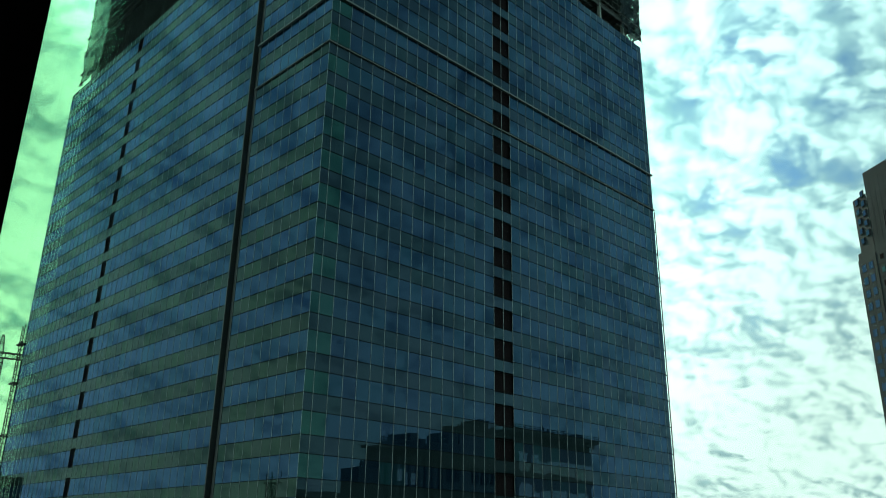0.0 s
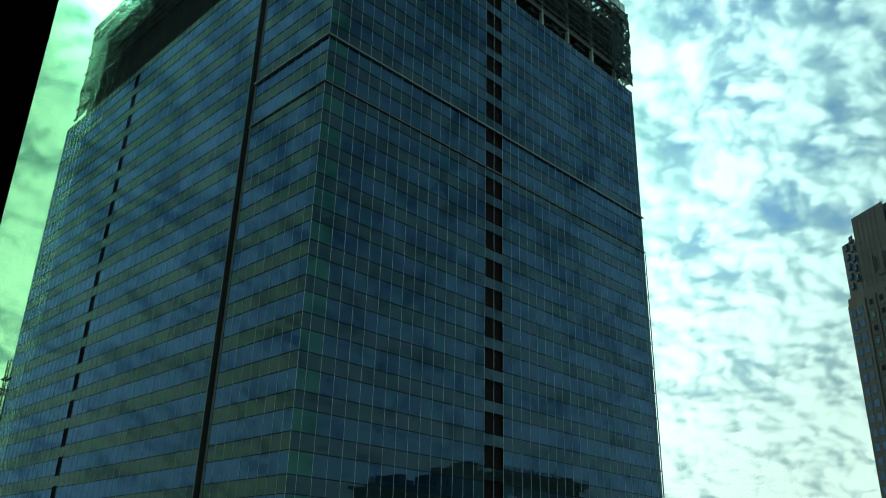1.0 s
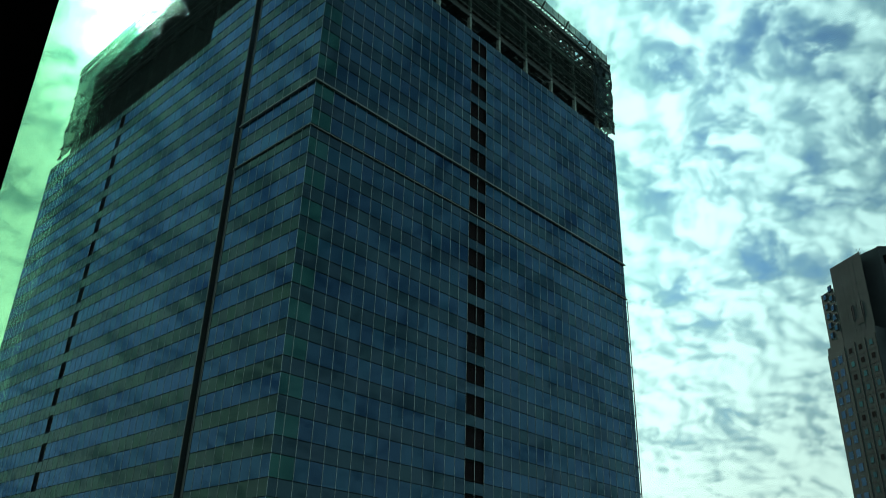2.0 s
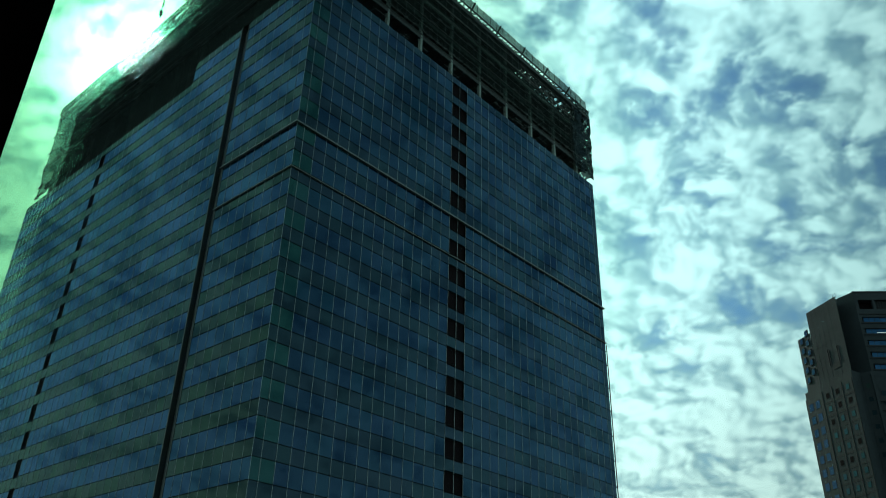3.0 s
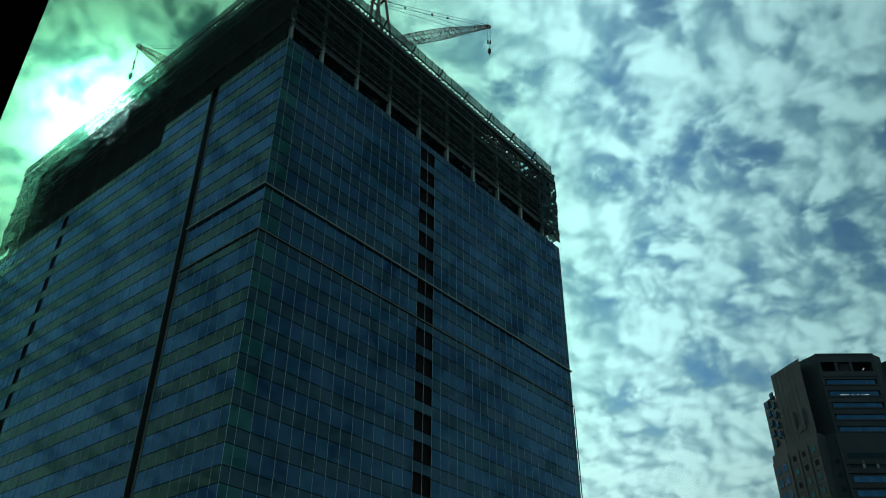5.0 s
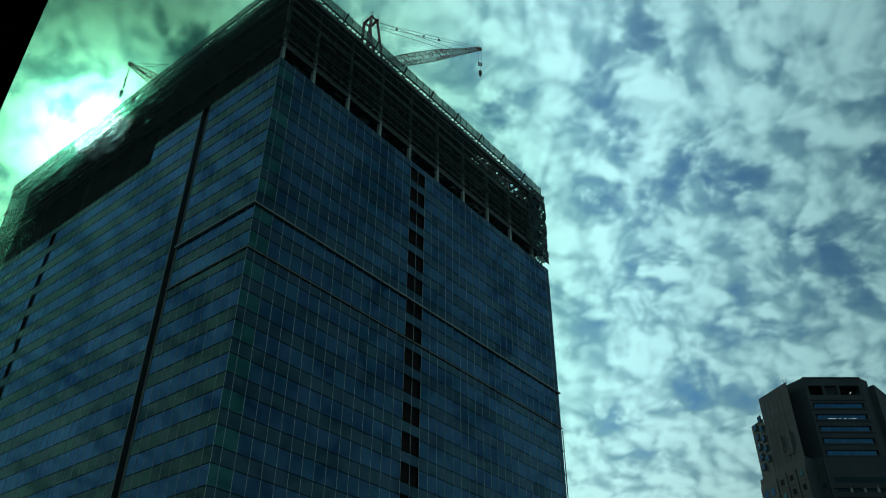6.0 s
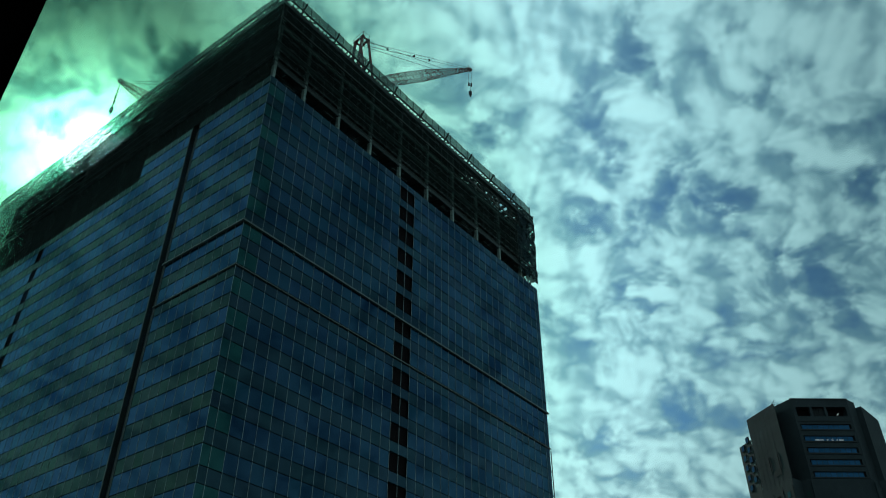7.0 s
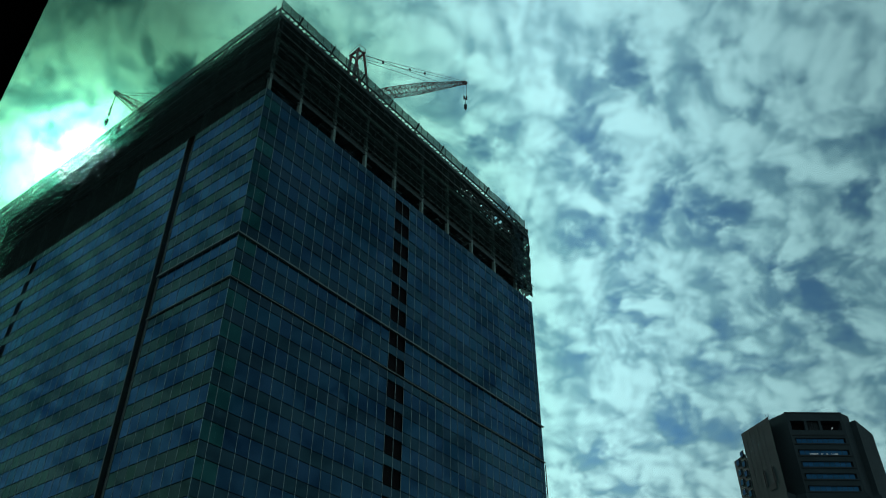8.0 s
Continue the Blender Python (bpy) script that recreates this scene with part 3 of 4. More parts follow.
sheet("safety_net", (-0.12, 75.0), (-0.12, 83.0), 84.0, 103.5, M["dense_net"], 0.4, "", 20, 14, out=(-1, 0))
sheet("safety_net", (0.05, 0.6), (0.05, 29.0), TOP + 0.15, 90.9, M["dense_net"], 0.12, "", 50, 6, out=(-1, 0))
sheet("corner_sheet", (62.5, -0.2), (68.9, -0.2), 88.2, 105.0, M["blue_sheet"], 0.5, "bluish mesh sheet at the building corner", 20, 24, 0.6)
sheet("corner_sheet", (68.9, -0.2), (68.9, 6.0), 88.2, 105.5, M["blue_sheet"], 0.9, "", 20, 24, 1.2, out=(1, 0))

# roof edge: beam, fence posts, rails and pale net panels
part("roof_edge_beam", Shape().box(-0.25, WX, -0.25, 0.35, 102.9, 103.5).box(-0.25, 0.35, 0.35, 83.0, 102.9, 103.5), M["steel"], tower)
guard = Shape()
for z, r in ((104.7, 0.15), (103.6, 0.05)):
    guard.tube((-0.2, -0.2, z), (WX, -0.2, z), r).tube((-0.2, -0.2, z), (-0.2, 83.0, z), r)
guard = part("guard_rail", guard, M["steel"], tower, "dark roof edge rail with pale mesh")
for k in range(39):
    x = -0.2 + 1.79 * k
    part("post", Shape().box(x - 0.05, x + 0.05, -0.25, -0.15, 103.4, 107.0).bar((x, -0.2, 104.4), (x, 0.9, 103.4), 0.12), M["steel"], guard)
    if k < 38:
        part("mesh_panel", Shape().box(x + 0.06, x + 1.73, -0.24, -0.22, 104.8, 106.8 - 0.12 * (k % 3 == 1)), M["fence_net"], guard)
for k in range(46):
    y = 1.2 + 1.79 * k
    part("post", Shape().box(-0.25, -0.15, y - 0.05, y + 0.05, 103.4, 106.45).bar((-0.2, y, 104.4), (0.9, y, 103.4), 0.12), M["steel"], guard)
    part("mesh_panel", Shape().box(-0.24, -0.22, y + 0.06, y + 1.73, 104.8, 106.3 - 0.12 * (k % 3 == 1)), M["fence_net"], guard)

rng = random.Random(21)
for k in range(38):
    x = -0.2 + 1.79 * k
    if rng.random() < 0.7:
        part("toe_board", Shape().box(x + 0.1, x + 1.1 + 0.6 * rng.random(), -0.12, -0.06, 103.4, 103.55 + 0.35 * rng.random()), M["steel"], guard)
    if k % 4 == 2:
        part("outrigger", Shape().bar((x, -1.2, 105.5), (x + 0.3, 0.8, 103.3), 0.2, 0.3), M["steel"], guard)
    part("clamp", Shape().bar((x + 0.9, -0.6, 104.0 + rng.uniform(-0.2, 0.2)), (x + 0.9 + rng.uniform(-0.4, 0.4), 0.3, 104.5), 0.16, 0.22), M["steel"], guard)
for k in range(46):
    y = 1.2 + 1.79 * k
    if rng.random() < 0.75:
        part("toe_board", Shape().box(-0.12, -0.06, y + 0.1, y + 1.1 + 0.6 * rng.random(), 103.4, 104.6 if noise.noise(Vector((y * 0.21, 3.7, 0))) > -0.12 else 103.8 + 0.7 * rng.random()), M["steel"], guard)
    part("clamp", Shape().bar((-0.6, y + 0.9, 104.0 + rng.uniform(-0.2, 0.2)), (0.3, y + 0.9 + rng.uniform(-0.4, 0.4), 104.5), 0.16, 0.22), M["steel"], guard)

part("kick_plate", Shape().box(-0.05, 0.0, 0.0, 66.0, 103.5, 104.15), M["steel"], guard)

for z in (84.6, 87.0, 91.2, 95.3, 99.4):
    part("outrigger", Shape().bar((0.2, 82.5, z + 0.3), (0.2, 84.4, z), 0.3, 0.14).bar((0.2, 82.5, z - 0.5), (0.2, 84.2, z), 0.3, 0.1), M["steel"], guard)

# unfinished bays at the roof's far corner: open girders with gusset clutter
rng = random.Random(11)
for k in range(13):
    x = 47.5 + 1.6 * k
    part("girder", Shape().bar((x, 0.5, 103.1), (x, 9.0, 103.1), 0.25, 0.4), M["steel"], tower)
    part("stanchion", Shape().bar((x, 0.5, 99.4), (x, 0.5, 103.1), 0.12), M["steel"], tower)
clutter = Shape()
for k in range(150):
    x, z = rng.uniform(46, 67.5), rng.uniform(99.3, 102.6)
    clutter.bar((x, 0.2 + rng.random(), z), (x + rng.uniform(-1, 1), 0.2 + rng.random(), z + rng.uniform(-0.7, 0.7)), rng.uniform(0.1, 0.5), rng.uniform(0.1, 0.5))
part("gusset_clutter", clutter, M["steel"], tower, "tangled gussets and braces at the roof corner", kind="stuff")

# hoist mast at the tower's far end
hoist = thing("construction_hoist", "grey lattice hoist mast standing beside the glass tower", "hoist", m=TOWER)
part("mast", Shape().lattice((0.4, 87.3, -40), (0.4, 87.3, 36.5), 1.3, 1.3, 1.3, 52, 0.09), M["steel"], hoist)
for z in (8.0, 17.0, 26.0, 33.0):
    part("platform", Shape().box(-0.5, 1.4, 86.3, 88.9, z, z + 0.25), M["steel"], hoist)


# ---- cranes ----
def luffing_crane(name, base, foot, tip, back, m, label, frame_h, broad=1.75):
    """Tower crane with a luffing jib: mast, machine deck, A-frame, jib, ropes, hook block."""
    root = thing(name, label, "crane", group="cranes on the tower roof", m=m)
    base, foot, tip = Vector(base), Vector(foot), Vector(tip)
    part("mast", Shape().lattice(base, (base.x, base.y, foot.z - 1.2), 2.2, 2.2, 2.2, 6, 0.16), M["crane_red"], root, "red lattice mast")
    way = Vector((tip.x - foot.x, tip.y - foot.y, 0)).normalized()
    sideways = Vector((-way.y, way.x, 0))
    rear = Vector((base.x, base.y, foot.z)) - way * back
    deck = Shape().bar(Vector((base.x, base.y, foot.z - 0.7)) + way * 2.2, rear - Vector((0, 0, 0.7)), 2.8, 0.5)
    part("machine_deck", deck, M["crane_red"], root)
    part("counterweight", Shape().bar(rear + sideways * 1.2 + Vector((0, 0, 0.3)), rear - sideways * 1.2 + Vector((0, 0, 0.3)), 1.4, 1.6), M["steel"], root)
    head = Vector((base.x, base.y, foot.z + frame_h)) - way * 0.6
    af = Shape()
    for s in (-1.05, 1.05):
        o = sideways * s
        af.bar(foot + o, head + o, 0.34).bar(rear * 0.55 + foot * 0.45 + o, head - way * 1.4 + o, 0.42)
        af.bar(head + o, head - way * 1.4 + o, 0.3)
        mid = foot.lerp(head, 0.55)
        af.bar(mid + o, rear * 0.55 + foot * 0.45 + o + Vector((0, 0, 1.2)), 0.13)
    af.bar(head + sideways * 1.4, head - sideways * 1.4, 0.4).bar(head - way * 1.4 + sideways * 1.4, head - way * 1.4 - sideways * 1.4, 0.4)
    part("a_frame", af, M["crane_red"], root, "red steel A-frame")
    rails = Shape()
    up = Vector((0, 0, 0.9))
    c4 = [head + sideways * 1.5, head - sideways * 1.5, head - way * 1.6 - sideways * 1.5, head - way * 1.6 + sideways * 1.5]
    for i in range(4):
        rails.tube(c4[i] + up, c4[(i + 1) % 4] + up, 0.035).tube(c4[i], c4[i] + up, 0.035)
    part("handrail", rails, M["crane_red"], root)
    # jib in alternating red and white lengths
    cuts = 6
    for k in range(cuts):
        f0, f1 = k / cuts, (k + 1) / cuts

        def width(f):
            return 0.7 + (broad - 0.7) * f / 0.2 if f < 0.2 else broad if f < 0.5 else broad - (broad - 0.55) * (f - 0.5) / 0.5
        part("jib_section", Shape().lattice(foot.lerp(tip, f0), foot.lerp(tip, f1), width(f0), (width(f0) + width(f1)) / 2, width(f1), 5, 0.072), M["crane_red"] if k % 2 else M["crane_white"], root)
    part("jib_head", Shape().bar(tip - way * 0.2, tip + way * 0.7 + Vector((0, 0, 0.4)), 0.7, 0.6).tube(tip + Vector((0, 0, 0.3)), tip + Vector((0, 0, 1.5)), 0.06), M["crane_red"], root)
    ropes = Shape()
    for s, f in ((-0.5, 0.97), (0.5, 0.97), (-0.8, 0.72), (0.8, 0.72)):
        ropes.tube(head + sideways * s, foot.lerp(tip, f) + sideways * s * 0.6 + Vector((0, 0, 0.6)), 0.045, 5)
    for f in (0.2, 0.45, 0.6):
        q = head.lerp(foot.lerp(tip, 0.97), f)
        ropes.box(q.x - 0.2, q.x + 0.2, q.y - 0.2, q.y + 0.2, q.z - 0.15, q.z + 0.2)
    part("rope", ropes, M["cable"], root)
    drop = tip + way * 0.3
    hk = Shape()
    for s, l in ((-0.5, 4.6), (0.5, 3.9)):
        hk.tube(drop + sideways * s, drop + sideways * s * 0.7 - Vector((0, 0, l)), 0.04, 5)
        hk.tube(drop + sideways * s * 0.7 - Vector((0, 0, l)), drop + sideways * s * 0.7 - Vector((0, 0, l + 0.9)), 0.2, 8)
    hk.tube(drop - Vector((0, 0, 4.8)), drop - Vector((0, 0, 7.0)), 0.05, 5)
    hk.tube(drop - Vector((0, 0, 7.0)), drop - Vector((0, 0, 8.0)), 0.36, 8)
    hk.tube(drop - Vector((0, 0, 8.0)), drop - Vector((0, 0, 8.6)), 0.16, 8)
    part("hook_block", hk, M["cable"], root, "dark hook block on ropes")
    return root


IDENT = Matrix.Translation((0, 0, EYE))
luffing_crane("tower_crane", (-2.6, 105.2, 103.5), (-1.6, 106.0, 115.6), (20.2, 123.4, 142.0), 5.5, IDENT, "red and white luffing tower crane on the tower roof", 9.7)
luffing_crane("tower_crane", (-32.2, 118.0, 103.5), (-33.9, 117.5, 110.7), (-48.2, 113.1, 117.4), 5.5, IDENT, "luffing tower crane on the roof, jib towards the sun", 13.5, 2.6)


def small_crane(m, h, label):
    root = thing("tower_crane", label, "crane", m=m)
    part("mast", Shape().lattice((0, 0, 0), (0, 0, h), 1.8, 1.8, 1.8, int(h / 2), 0.16), M["steel"], root)
    part("jib", Shape().lattice((-9, 0, h + 0.6), (22, 0, h + 0.6), 1.4, 1.4, 0.8, 18, 0.13), M["steel"], root)
    part("peak", Shape().lattice((0, 0, h + 1), (0, 0, h + 6), 1.4, 0.9, 0.4, 4, 0.1), M["steel"], root)
    part("counterweight", Shape().box(-9, -7, -0.8, 0.8, h - 1.4, h + 0.2), M["steel"], root)
    return root


small_crane(pose(-118.0, 207.0, 0, 0, 0, 35), 85.0, "distant dark lattice tower crane against the sky")


# ---- the brown stone tower beyond ----
STONE = Matrix.Translation((125.7, 204.4, EYE)) @ pose(0, 0, 0, 0, 0, -6.3)
stone = thing("stone_tower", "brown stone office tower with chamfered crown and blue window bands", "building", m=STONE)
wing_l = [(-9.7, 11.1), (-5.5, -0.6), (-3.21, 5.5), (-3.21, 24.0), (-4.2, 24.0)]
flank = [(-11.2, 17.4), (-9.72, 11.3), (-4.25, 24.0), (-5.5, 27.0)]
wing_r = [(19.51, 2.3), (20.5, 1.0), (29.8, 10.6), (29.8, 24.0), (19.51, 24.0)]
lower = [(-12.0, 18.6), (-10.2, 11.2), (-6.1, -1.3), (-2.6, 1.2), (-0.6, -0.5), (16.9, -0.5), (19.0, 1.2), (20.9, 0.2), (30.6, 10.4), (30.6, 28.0), (-5.5, 28.0)]
part("crown", Shape().prism(wing_l, 82, 104.3).prism(wing_r, 82, 104.3), M["stone"], stone)
# centre block with a real loggia and window recesses
part("wall", Shape().prism([(-3.2, 5.4), (0.0, 0.0), (0.9, 0.0), (0.9, 5.4)], 82, 106.0), M["stone"], stone)
part("wall", Shape().prism([(15.4, 0.0), (16.3, 0.0), (19.5, 2.3), (15.4, 2.4)], 82, 106.0), M["stone"], stone)
part("inner_body", Shape().box(0.9, 19.5, 2.4, 5.4, 82, 105.0).box(-3.2, 19.5, 5.4, 24.0, 82, 105.0), M["stone"], stone)
ROWS = [98.2 - 3.5 * k for k in range(5)]
levels = [106.0, 103.5, 100.6] + [q for z in ROWS for q in (z, z - 1.55)] + [82.0]
for k in range(0, len(levels), 2):
    part("wall_band", Shape().box(0.9, 15.4, 0.0, 2.4, levels[k + 1], levels[k]), M["stone"], stone)
for x in (5.2, 9.4):
    part("pillar", Shape().box(x - 0.35, x + 0.35, 0.05, 0.9, 100.6, 103.5), M["stone"], stone)
part("grille", Shape().box(5.55, 9.05, 0.9, 0.95, 100.6, 103.5).box(6.3, 6.4, 0.7, 0.9, 100.6, 103.5).box(7.0, 7.1, 0.7, 0.9, 100.6, 103.5).box(7.7, 7.8, 0.7, 0.9, 100.6, 103.5), M["stone_dark"], stone)
part("loggia_back", Shape().box(0.95, 15.35, 2.3, 2.38, 100.6, 103.5), M["louvre"], stone)
part("coping", Shape().box(-0.15, 16.45, -0.15, 0.4, 105.7, 106.15), M["stone_dark"], stone)
for z in ROWS + [100.9]:
    part("sill_band", Shape().box(0.4, 15.9, -0.18, 0.0, z - 2.05, z - 1.7), M["stone_dark"], stone)


def window(parent, x0, x1, y, z0, z1, mat, panes):
    w = Shape().box(x0, x1, y - 0.02, y + 0.03, z0, z0 + 0.08).box(x0, x1, y - 0.02, y + 0.03, z1 - 0.08, z1)
    for k in range(panes + 1):
        q = x0 + (x1 - x0) * k / panes
        w.box(q - 0.04, q + 0.04, y - 0.03, y + 0.03, z0, z1)
    win = part("window", w, M["stone_dark"], parent)
    for k in range(panes):
        q = x0 + (x1 - x0) * k / panes
        part("pane", Shape().box(q + 0.05, q + (x1 - x0) / panes - 0.05, y, y + 0.02, z0 + 0.05, z1 - 0.05), mat, win)
    return win


for z in ROWS:
    window(stone, 1.4, 15.0, 0.45, z - 1.55, z, M["blue_glass"], 9)
part("lower_body", Shape().prism(lower, -40, 79.9).prism([(x * 0.985 + 0.12, y * 0.985 + 0.25) for x, y in lower], 79.9, 82.0), M["stone"], stone)
# shallow bays standing on the lower body's front
low_rows = [76.4, 73.9] + [70.0 - 3.75 * k for k in range(12)]
for z in low_rows:
    part("spandrel_band", Shape().box(-0.4, 16.7, -0.95, -0.5, z - 3.2, z - 1.75), M["stone_dark"], stone)
for i, z in enumerate(low_rows):
    window(stone, 1.0, 15.4, -0.62, z - 1.7, z, M["dim_glass"] if i < 2 else M["blue_glass"], 4 if i < 2 else 8)
part("light_strip", Shape().box(1.0, 15.4, -0.9, -0.6, 74.0, 74.3), M["stone_pale"], stone)
for x in (4.6, 8.2, 11.8):
    part("pier", Shape().box(x - 0.3, x + 0.3, -0.95, -0.5, 72.0, 74.0), M["stone_pale"], stone)


def wing_windows(a, b, cols, rows, size, out, mats, seed):
    """Small square windows with frames along the wall from a to b."""
    rng = random.Random(seed)
    a, b = Vector((*a, 0)), Vector((*b, 0))
    d = (b - a).normalized()
    n = Vector((d.y, -d.x, 0)) * out
    for z in rows:
        for c in cols:
            q = a.lerp(b, c)
            s = Shape().bar(q - d * size / 2 - n * 0.03 + Vector((0, 0, z)), q + d * size / 2 - n * 0.03 + Vector((0, 0, z)), 0.16, size * 1.1)
            win = part("window", s, M["stone_dark"], stone)
            s = Shape().bar(q - d * size * 0.42 + n * 0.03 + Vector((0, 0, z)), q + d * size * 0.42 + n * 0.03 + Vector((0, 0, z)), 0.08, size * 0.94)
            part("pane", s, mats[int(rng.random() * len(mats))], win)


wing_windows((-10.2, 11.2), (-6.1, -1.3), (0.2, 0.5, 0.82), [78.0 - 3.75 * k for k in range(14)], 1.5, 1, [M["dim_glass"], M["dim_glass"], M["louvre"]], 2)
wing_windows((-2.6, 1.2), (-0.6, -0.5), (0.5,), [78.0 - 3.75 * k for k in range(14)], 1.3, 1, [M["dim_glass"], M["blind"], M["dim_glass"]], 5)
wing_windows((-12.0, 18.6), (-10.2, 11.2), (0.3, 0.72), [77.0 - 3.75 * k for k in range(14)], 2.2, 1, [M["edge_glass"]], 3)
# pilasters and floor bands on the lower wing
a, b = Vector((-10.2, 11.2, 0)), Vector((-6.1, -1.3, 0))
d = (b - a).normalized()
n = Vector((d.y, -d.x, 0))
for f in (0.03, 0.35, 0.66, 0.97):
    q = a.lerp(b, f)
    part("pilaster", Shape().bar(q + Vector((0, 0, 0)), q + Vector((0, 0, 80.0)), 0.22), M["stone_dark"], stone)
for k in range(12):
    z = Vector((0, 0, 76.1 - 3.75 * k))
    part("floor_band", Shape().bar(a - n * 0.05 + z, b - n * 0.05 + z, 0.2, 0.5), M["stone_dark"], stone)
for x in (-0.5, 16.8):
    part("pilaster", Shape().box(x - 0.35, x + 0.35, -1.1, -0.5, 0, 81.0), M["stone"], stone)
# joints of the stone facing on the crown
for p0, p1 in (((-9.7, 11.1), (-5.5, -0.6)), ((-3.2, 5.4), (0.0, 0.0)), ((20.5, 1.0), (29.8, 10.6))):
    a, b = Vector((*p0, 0)), Vector((*p1, 0))
    d = (b - a).normalized()
    n = Vector((d.y, -d.x, 0))
    for k in range(1, int((b - a).length / 1.8)):
        q = a + d * 1.8 * k + n * 0.01
        part("joint", Shape().bar(q + Vector((0, 0, 82)), q + Vector((0, 0, 104.0)), 0.04, 0.03), M["stone_dark"], stone)
    for k in range(6):
        z = Vector((0, 0, 85.5 + 3.5 * k))
        part("joint", Shape().bar(a + n * 0.01 + z, b + n * 0.01 + z, 0.03, 0.05), M["stone_dark"], stone)
# fluted panel on the wing
a, b = Vector((-9.7, 11.1, 0)), Vector((-5.5, -0.6, 0))
d = (b - a).normalized()
n = Vector((d.y, -d.x, 0))
for f in (0.42, 0.47, 0.72, 0.77):
    q = a.lerp(b, f) + n * 0.02
    part("pilaster", Shape().bar(q + Vector((0, 0, 86)), q + Vector((0, 0, 90.5)), 0.26), M["stone_dark"], stone)
part("vent", Shape().bar(a.lerp(b, 0.5) + Vector((0, 0, 85.2)), a.lerp(b, 0.74) + Vector((0, 0, 85.2)), 0.2, 1.6), M["stone_dark"], stone)
# stepped glazed bays on the flank
for k in range(5):
    for j, f in enumerate((0.12, 0.55)):
        z = 98.6 - 3.0 * k - 1.6 * j
        q = Vector((-9.72, 11.3, 0)).lerp(Vector((-11.2, 17.4, 0)), f)
        e = Vector((-0.11, 0.99, 0))
        o = Vector((-0.99, -0.11, 0))
        up = Vector((0, 0, z))
        fr = part("bay_window", Shape().bar(q + up + o * 0.15, q + e * 1.7 + up + o * 0.15, 0.4, 1.8), M["stone_dark"], stone)
        part("pane", Shape().bar(q + up + o * 0.37 + e * 0.12, q + e * 1.58 + up + o * 0.37, 0.06, 1.5), M["edge_glass"], fr)
part("flank", Shape().prism(flank, 82, 98.2), M["stone"], stone)
lamp = bpy.data.materials.new("lit_ceiling_lamp")
lamp.use_nodes = True
lamp.node_tree.nodes["Principled BSDF"].inputs["Emission Color"].default_value = (0.9, 1.0, 0.95, 1)
lamp.node_tree.nodes["Principled BSDF"].inputs["Emission Strength"].default_value = 0.3
for x0, x1, z in ((4.2, 6.6, 93.45), (7.4, 7.8, 93.45), (8.8, 9.3, 93.45), (10.2, 10.5, 93.45), (10.9, 12.2, 93.45)):
    part("ceiling_lamp", Shape().box(x0, x1, 0.30, 0.40, z, z + 0.14), lamp, stone)
part("ceiling_lamp", Shape().bar((12.8, 1.0, 101.4), (13.3, 1.0, 101.9), 0.18), lamp, stone)
aer = thing("aerial", "thin metal roof aerials on the stone tower", "aerial", m=STONE)
for x, h in ((-4.0, 1.9), (-3.6, 1.3), (-3.2, 2.2), (-2.2, 0.9)):
    part("rod", Shape().tube((x, 4.0, 104.3), (x, 4.0, 104.3 + h + 1.2), 0.06), M["steel"], aer)

# ---- neighbours that the facades mirror ----
nb = thing("neighbour_building", "grey concrete building with railed flat roofs, roof plant and white panels", "building", m=TOWER)
for x0, x1, y1, z1, mat in ((50, 64, -70, 10.4, "core"), (64, 70, -70, 15.8, "core"), (70, 87, -70, 20.4, "concrete"), (87, 93, -69, 23.0, "core"),
                            (93, 109, -69.5, 26.6, "concrete"), (109, 113.5, -70, 28.0, "core"), (113.5, 146, -70, 27.6, "concrete")):
    part("wall", Shape().box(x0, x1, -76, y1, -40, z1), M[mat], nb)
# flat roofs standing out over the walls, with kerb beams and rails
for x0, x1, z, out in ((68.4, 88, 20.4, 1.6), (107.5, 147.5, 28.0, 2.0), (131, 146, 26.9, 1.4)):
    roof = part("roof_slab", Shape().box(x0, x1, -76, -70 + out, z, z + 0.6), M["core"], nb)
    part("kerb", Shape().box(x0, x1, -70 + out - 0.3, -70 + out - 0.02, z + 0.6, z + 1.0), M["steel"], roof)
    for h in (1.4, 1.9):
        part("rail", Shape().tube((x0, -70 + out - 0.1, z + h), (x1, -70 + out - 0.1, z + h), 0.09), M["steel"], roof)
    for k in range(int((x1 - x0) / 1.9) + 1):
        part("rail_post", Shape().box(x0 + 1.9 * k, x0 + 1.9 * k + 0.14, -70 + out - 0.2, -70 + out - 0.06, z + 0.6, z + 1.9), M["steel"], roof)
for x0, x1, z0, z1 in ((77, 80, 21, 24.2), (80.6, 82.2, 21, 23.4), (83, 86, 21, 22.6), (89, 92, 23, 25.4), (95, 108, 26.6, 27.4), (100.2, 102.6, 26.6, 29.6), (94, 97, 26.6, 28.0), (137, 141, 28.6, 30.2)):
    part("roof_plant", Shape().box(x0, x1, -76, -69.2, z0, z1), M["core"], nb)
for k in range(7):
    part("pillar", Shape().box(71 + 2.3 * k, 71.5 + 2.3 * k, -70, -69.4, 10, 20.4), M["steel"], nb)
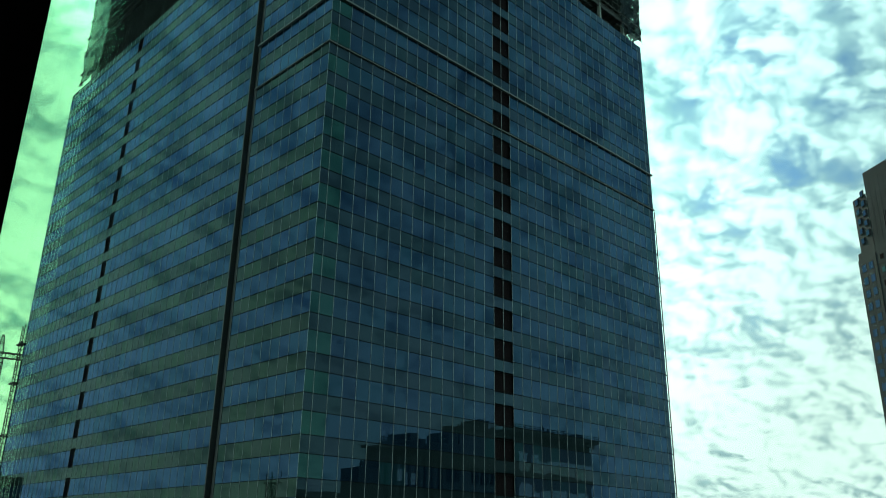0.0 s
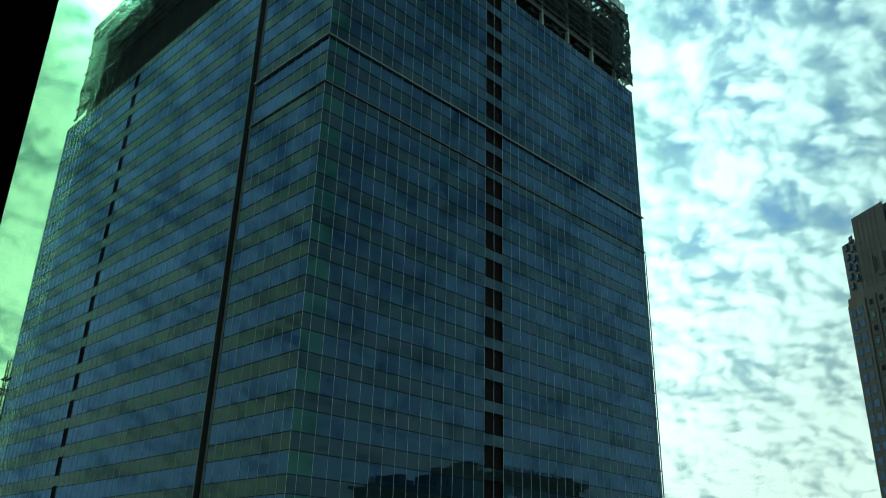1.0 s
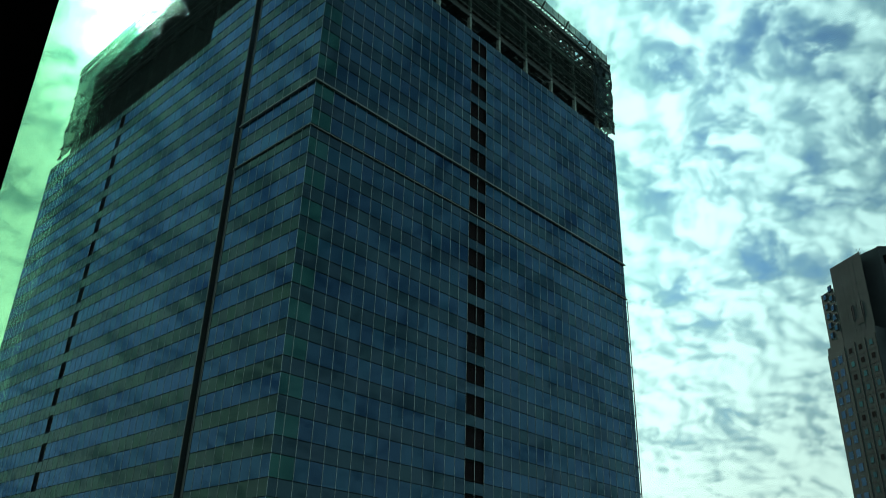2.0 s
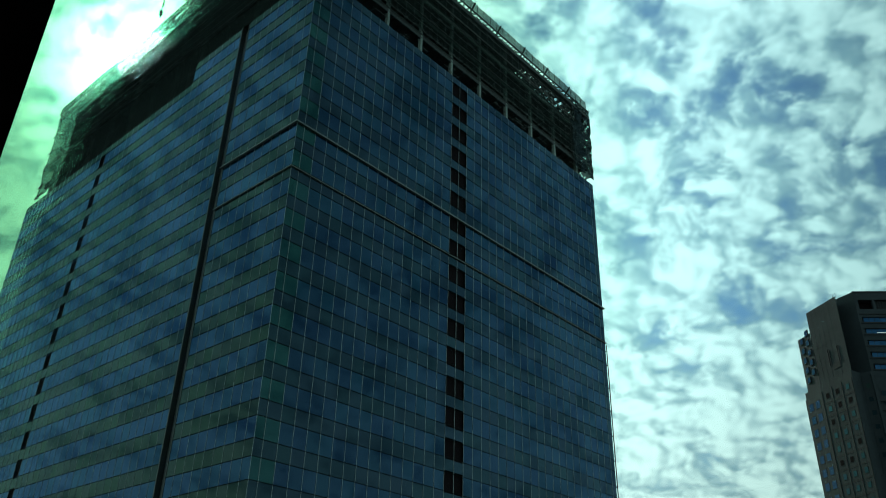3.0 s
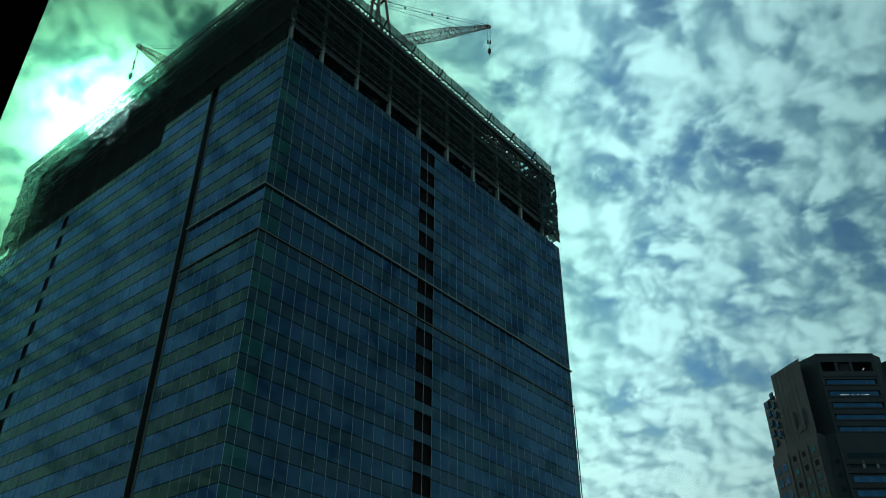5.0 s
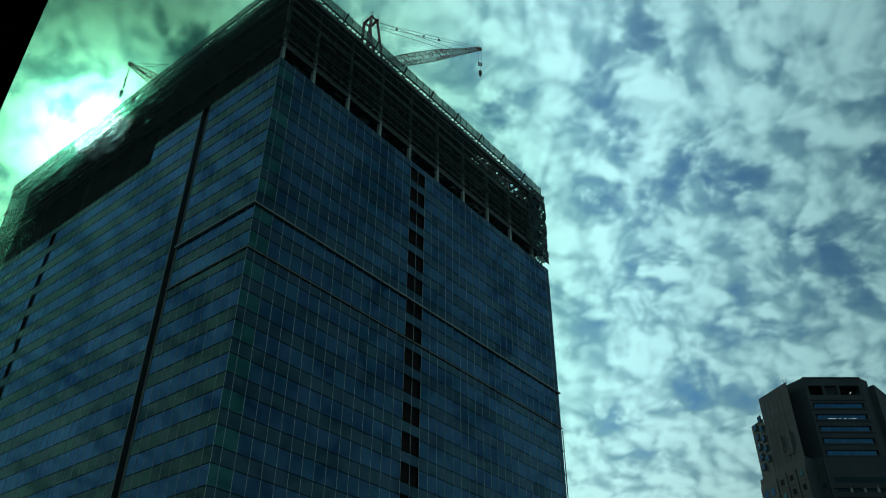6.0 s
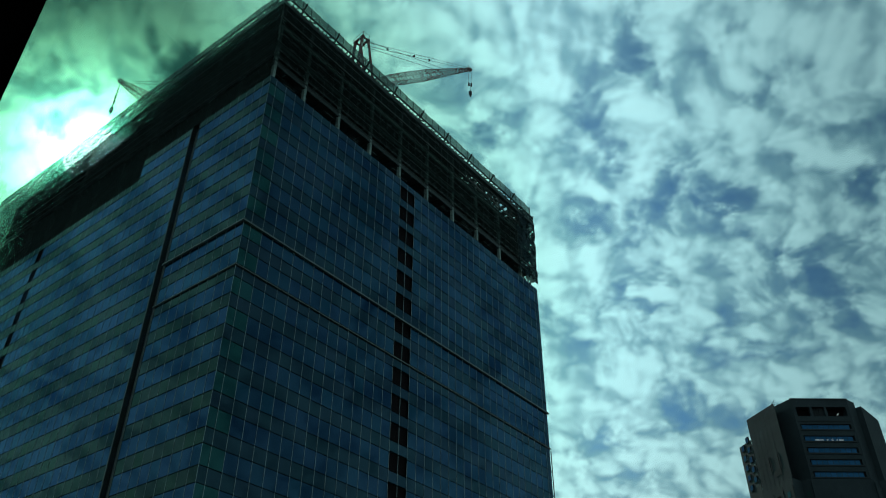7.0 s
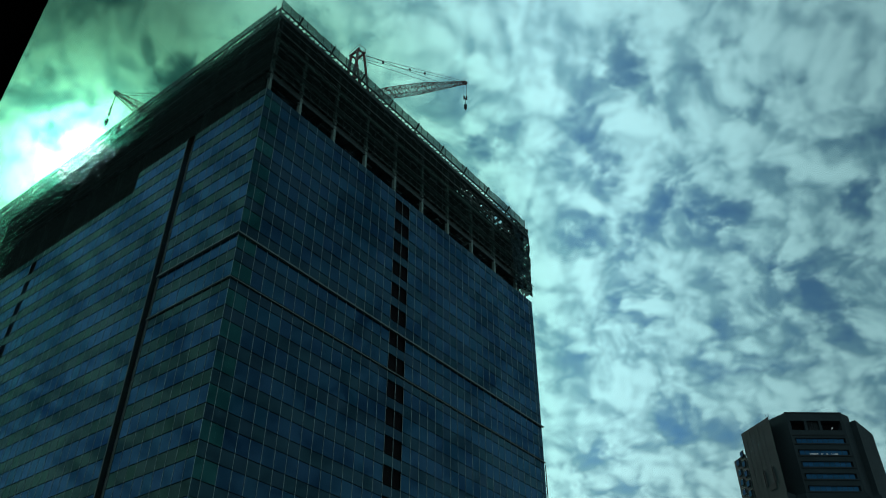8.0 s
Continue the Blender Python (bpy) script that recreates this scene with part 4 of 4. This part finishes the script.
# white facing panels in two rows, uneven, with gaps
for x0, x1, z0, z1 in ((114.6, 118.2, 18.8, 23.6), (120.2, 122.0, 18.6, 23.2), (122.1, 126.2, 18.6, 21.6), (126.4, 131.0, 18.8, 22.0), (131.4, 137.6, 18.6, 22.2), (138, 146, 18.2, 22.0),
                       (114.8, 119.6, 10.0, 15.8), (120.0, 122.6, 10.0, 14.2), (123.2, 127.4, 9.6, 14.6), (128, 134, 9.8, 14.8), (135, 144, 9.4, 14.6), (73.2, 80.0, 13.4, 15.9), (96, 99.4, 20.0, 23.8)):
    part("panel", Shape().box(x0, x1, -70.0, -69.75, z0, z1), M["white_panel"], nb)
for k, (x0, z1) in enumerate([(q, z) for z in (18.0, 13.0, 8.0, 3.0, -2.0) for q in (88.0, 90.4, 97.0, 100.2, 103.4, 110.0)]):
    part("window", Shape().box(x0, x0 + 1.9, -70, -68.95, z1 - 3.2, z1), M["dim_glass"], nb)
rng = random.Random(17)
for k in range(40):
    x = rng.uniform(60, 145)
    z = 10.4 if x < 64 else 15.8 if x < 70 else 21.0 if x < 87 else 23.0 if x < 93 else 26.6 if x < 109 else 28.6
    s = Shape().bar((x, -70, z), (x + rng.uniform(-0.3, 0.3), -70, z + rng.uniform(0.8, 2.4)), rng.uniform(0.1, 0.3))
    s.bar((x - rng.uniform(0.4, 1.2), -69.6, z + 0.5), (x + rng.uniform(0.4, 1.2), -69.6, z + rng.uniform(0.4, 1.2)), 0.16, rng.uniform(0.12, 0.4))
    part("roof_pipe", s, M["steel"] if k % 3 else M["concrete"], nb)
blk = thing("neighbour_building", "low dark building mirrored in the side facade", "building", m=TOWER)
part("wall", Shape().box(-50, -20, 226, 260, -40, 20).box(-44, -36, 228, 234, 20, 21.5), M["core"], blk)


def mirrored_mast(m, h):
    root = thing("lattice_mast", "dark lattice mast with a small head, mirrored in the glass", "mast", m=m)
    part("mast", Shape().lattice((0, 0, 0), (0, 0, h), 1.3, 1.3, 1.3, int(h / 1.5), 0.12), M["steel"], root)
    part("platform", Shape().box(-2.2, 1.6, -0.9, 0.9, h, h + 0.2).bar((-2.2, 0, h + 1.0), (1.6, 0, h + 1.3), 0.1), M["steel"], root)
    part("arm", Shape().bar((-2.0, 0, h), (-2.3, 0, h + 2.2), 0.14).bar((1.4, 0, h), (1.7, 0, h + 1.8), 0.14).bar((0, 0, h), (0.3, 0, h + 2.4), 0.2), M["steel"], root)
    return root


mirrored_mast(TOWER @ pose(-48.0, 77.5, -40.0, 0, 0, 80), 51.8)
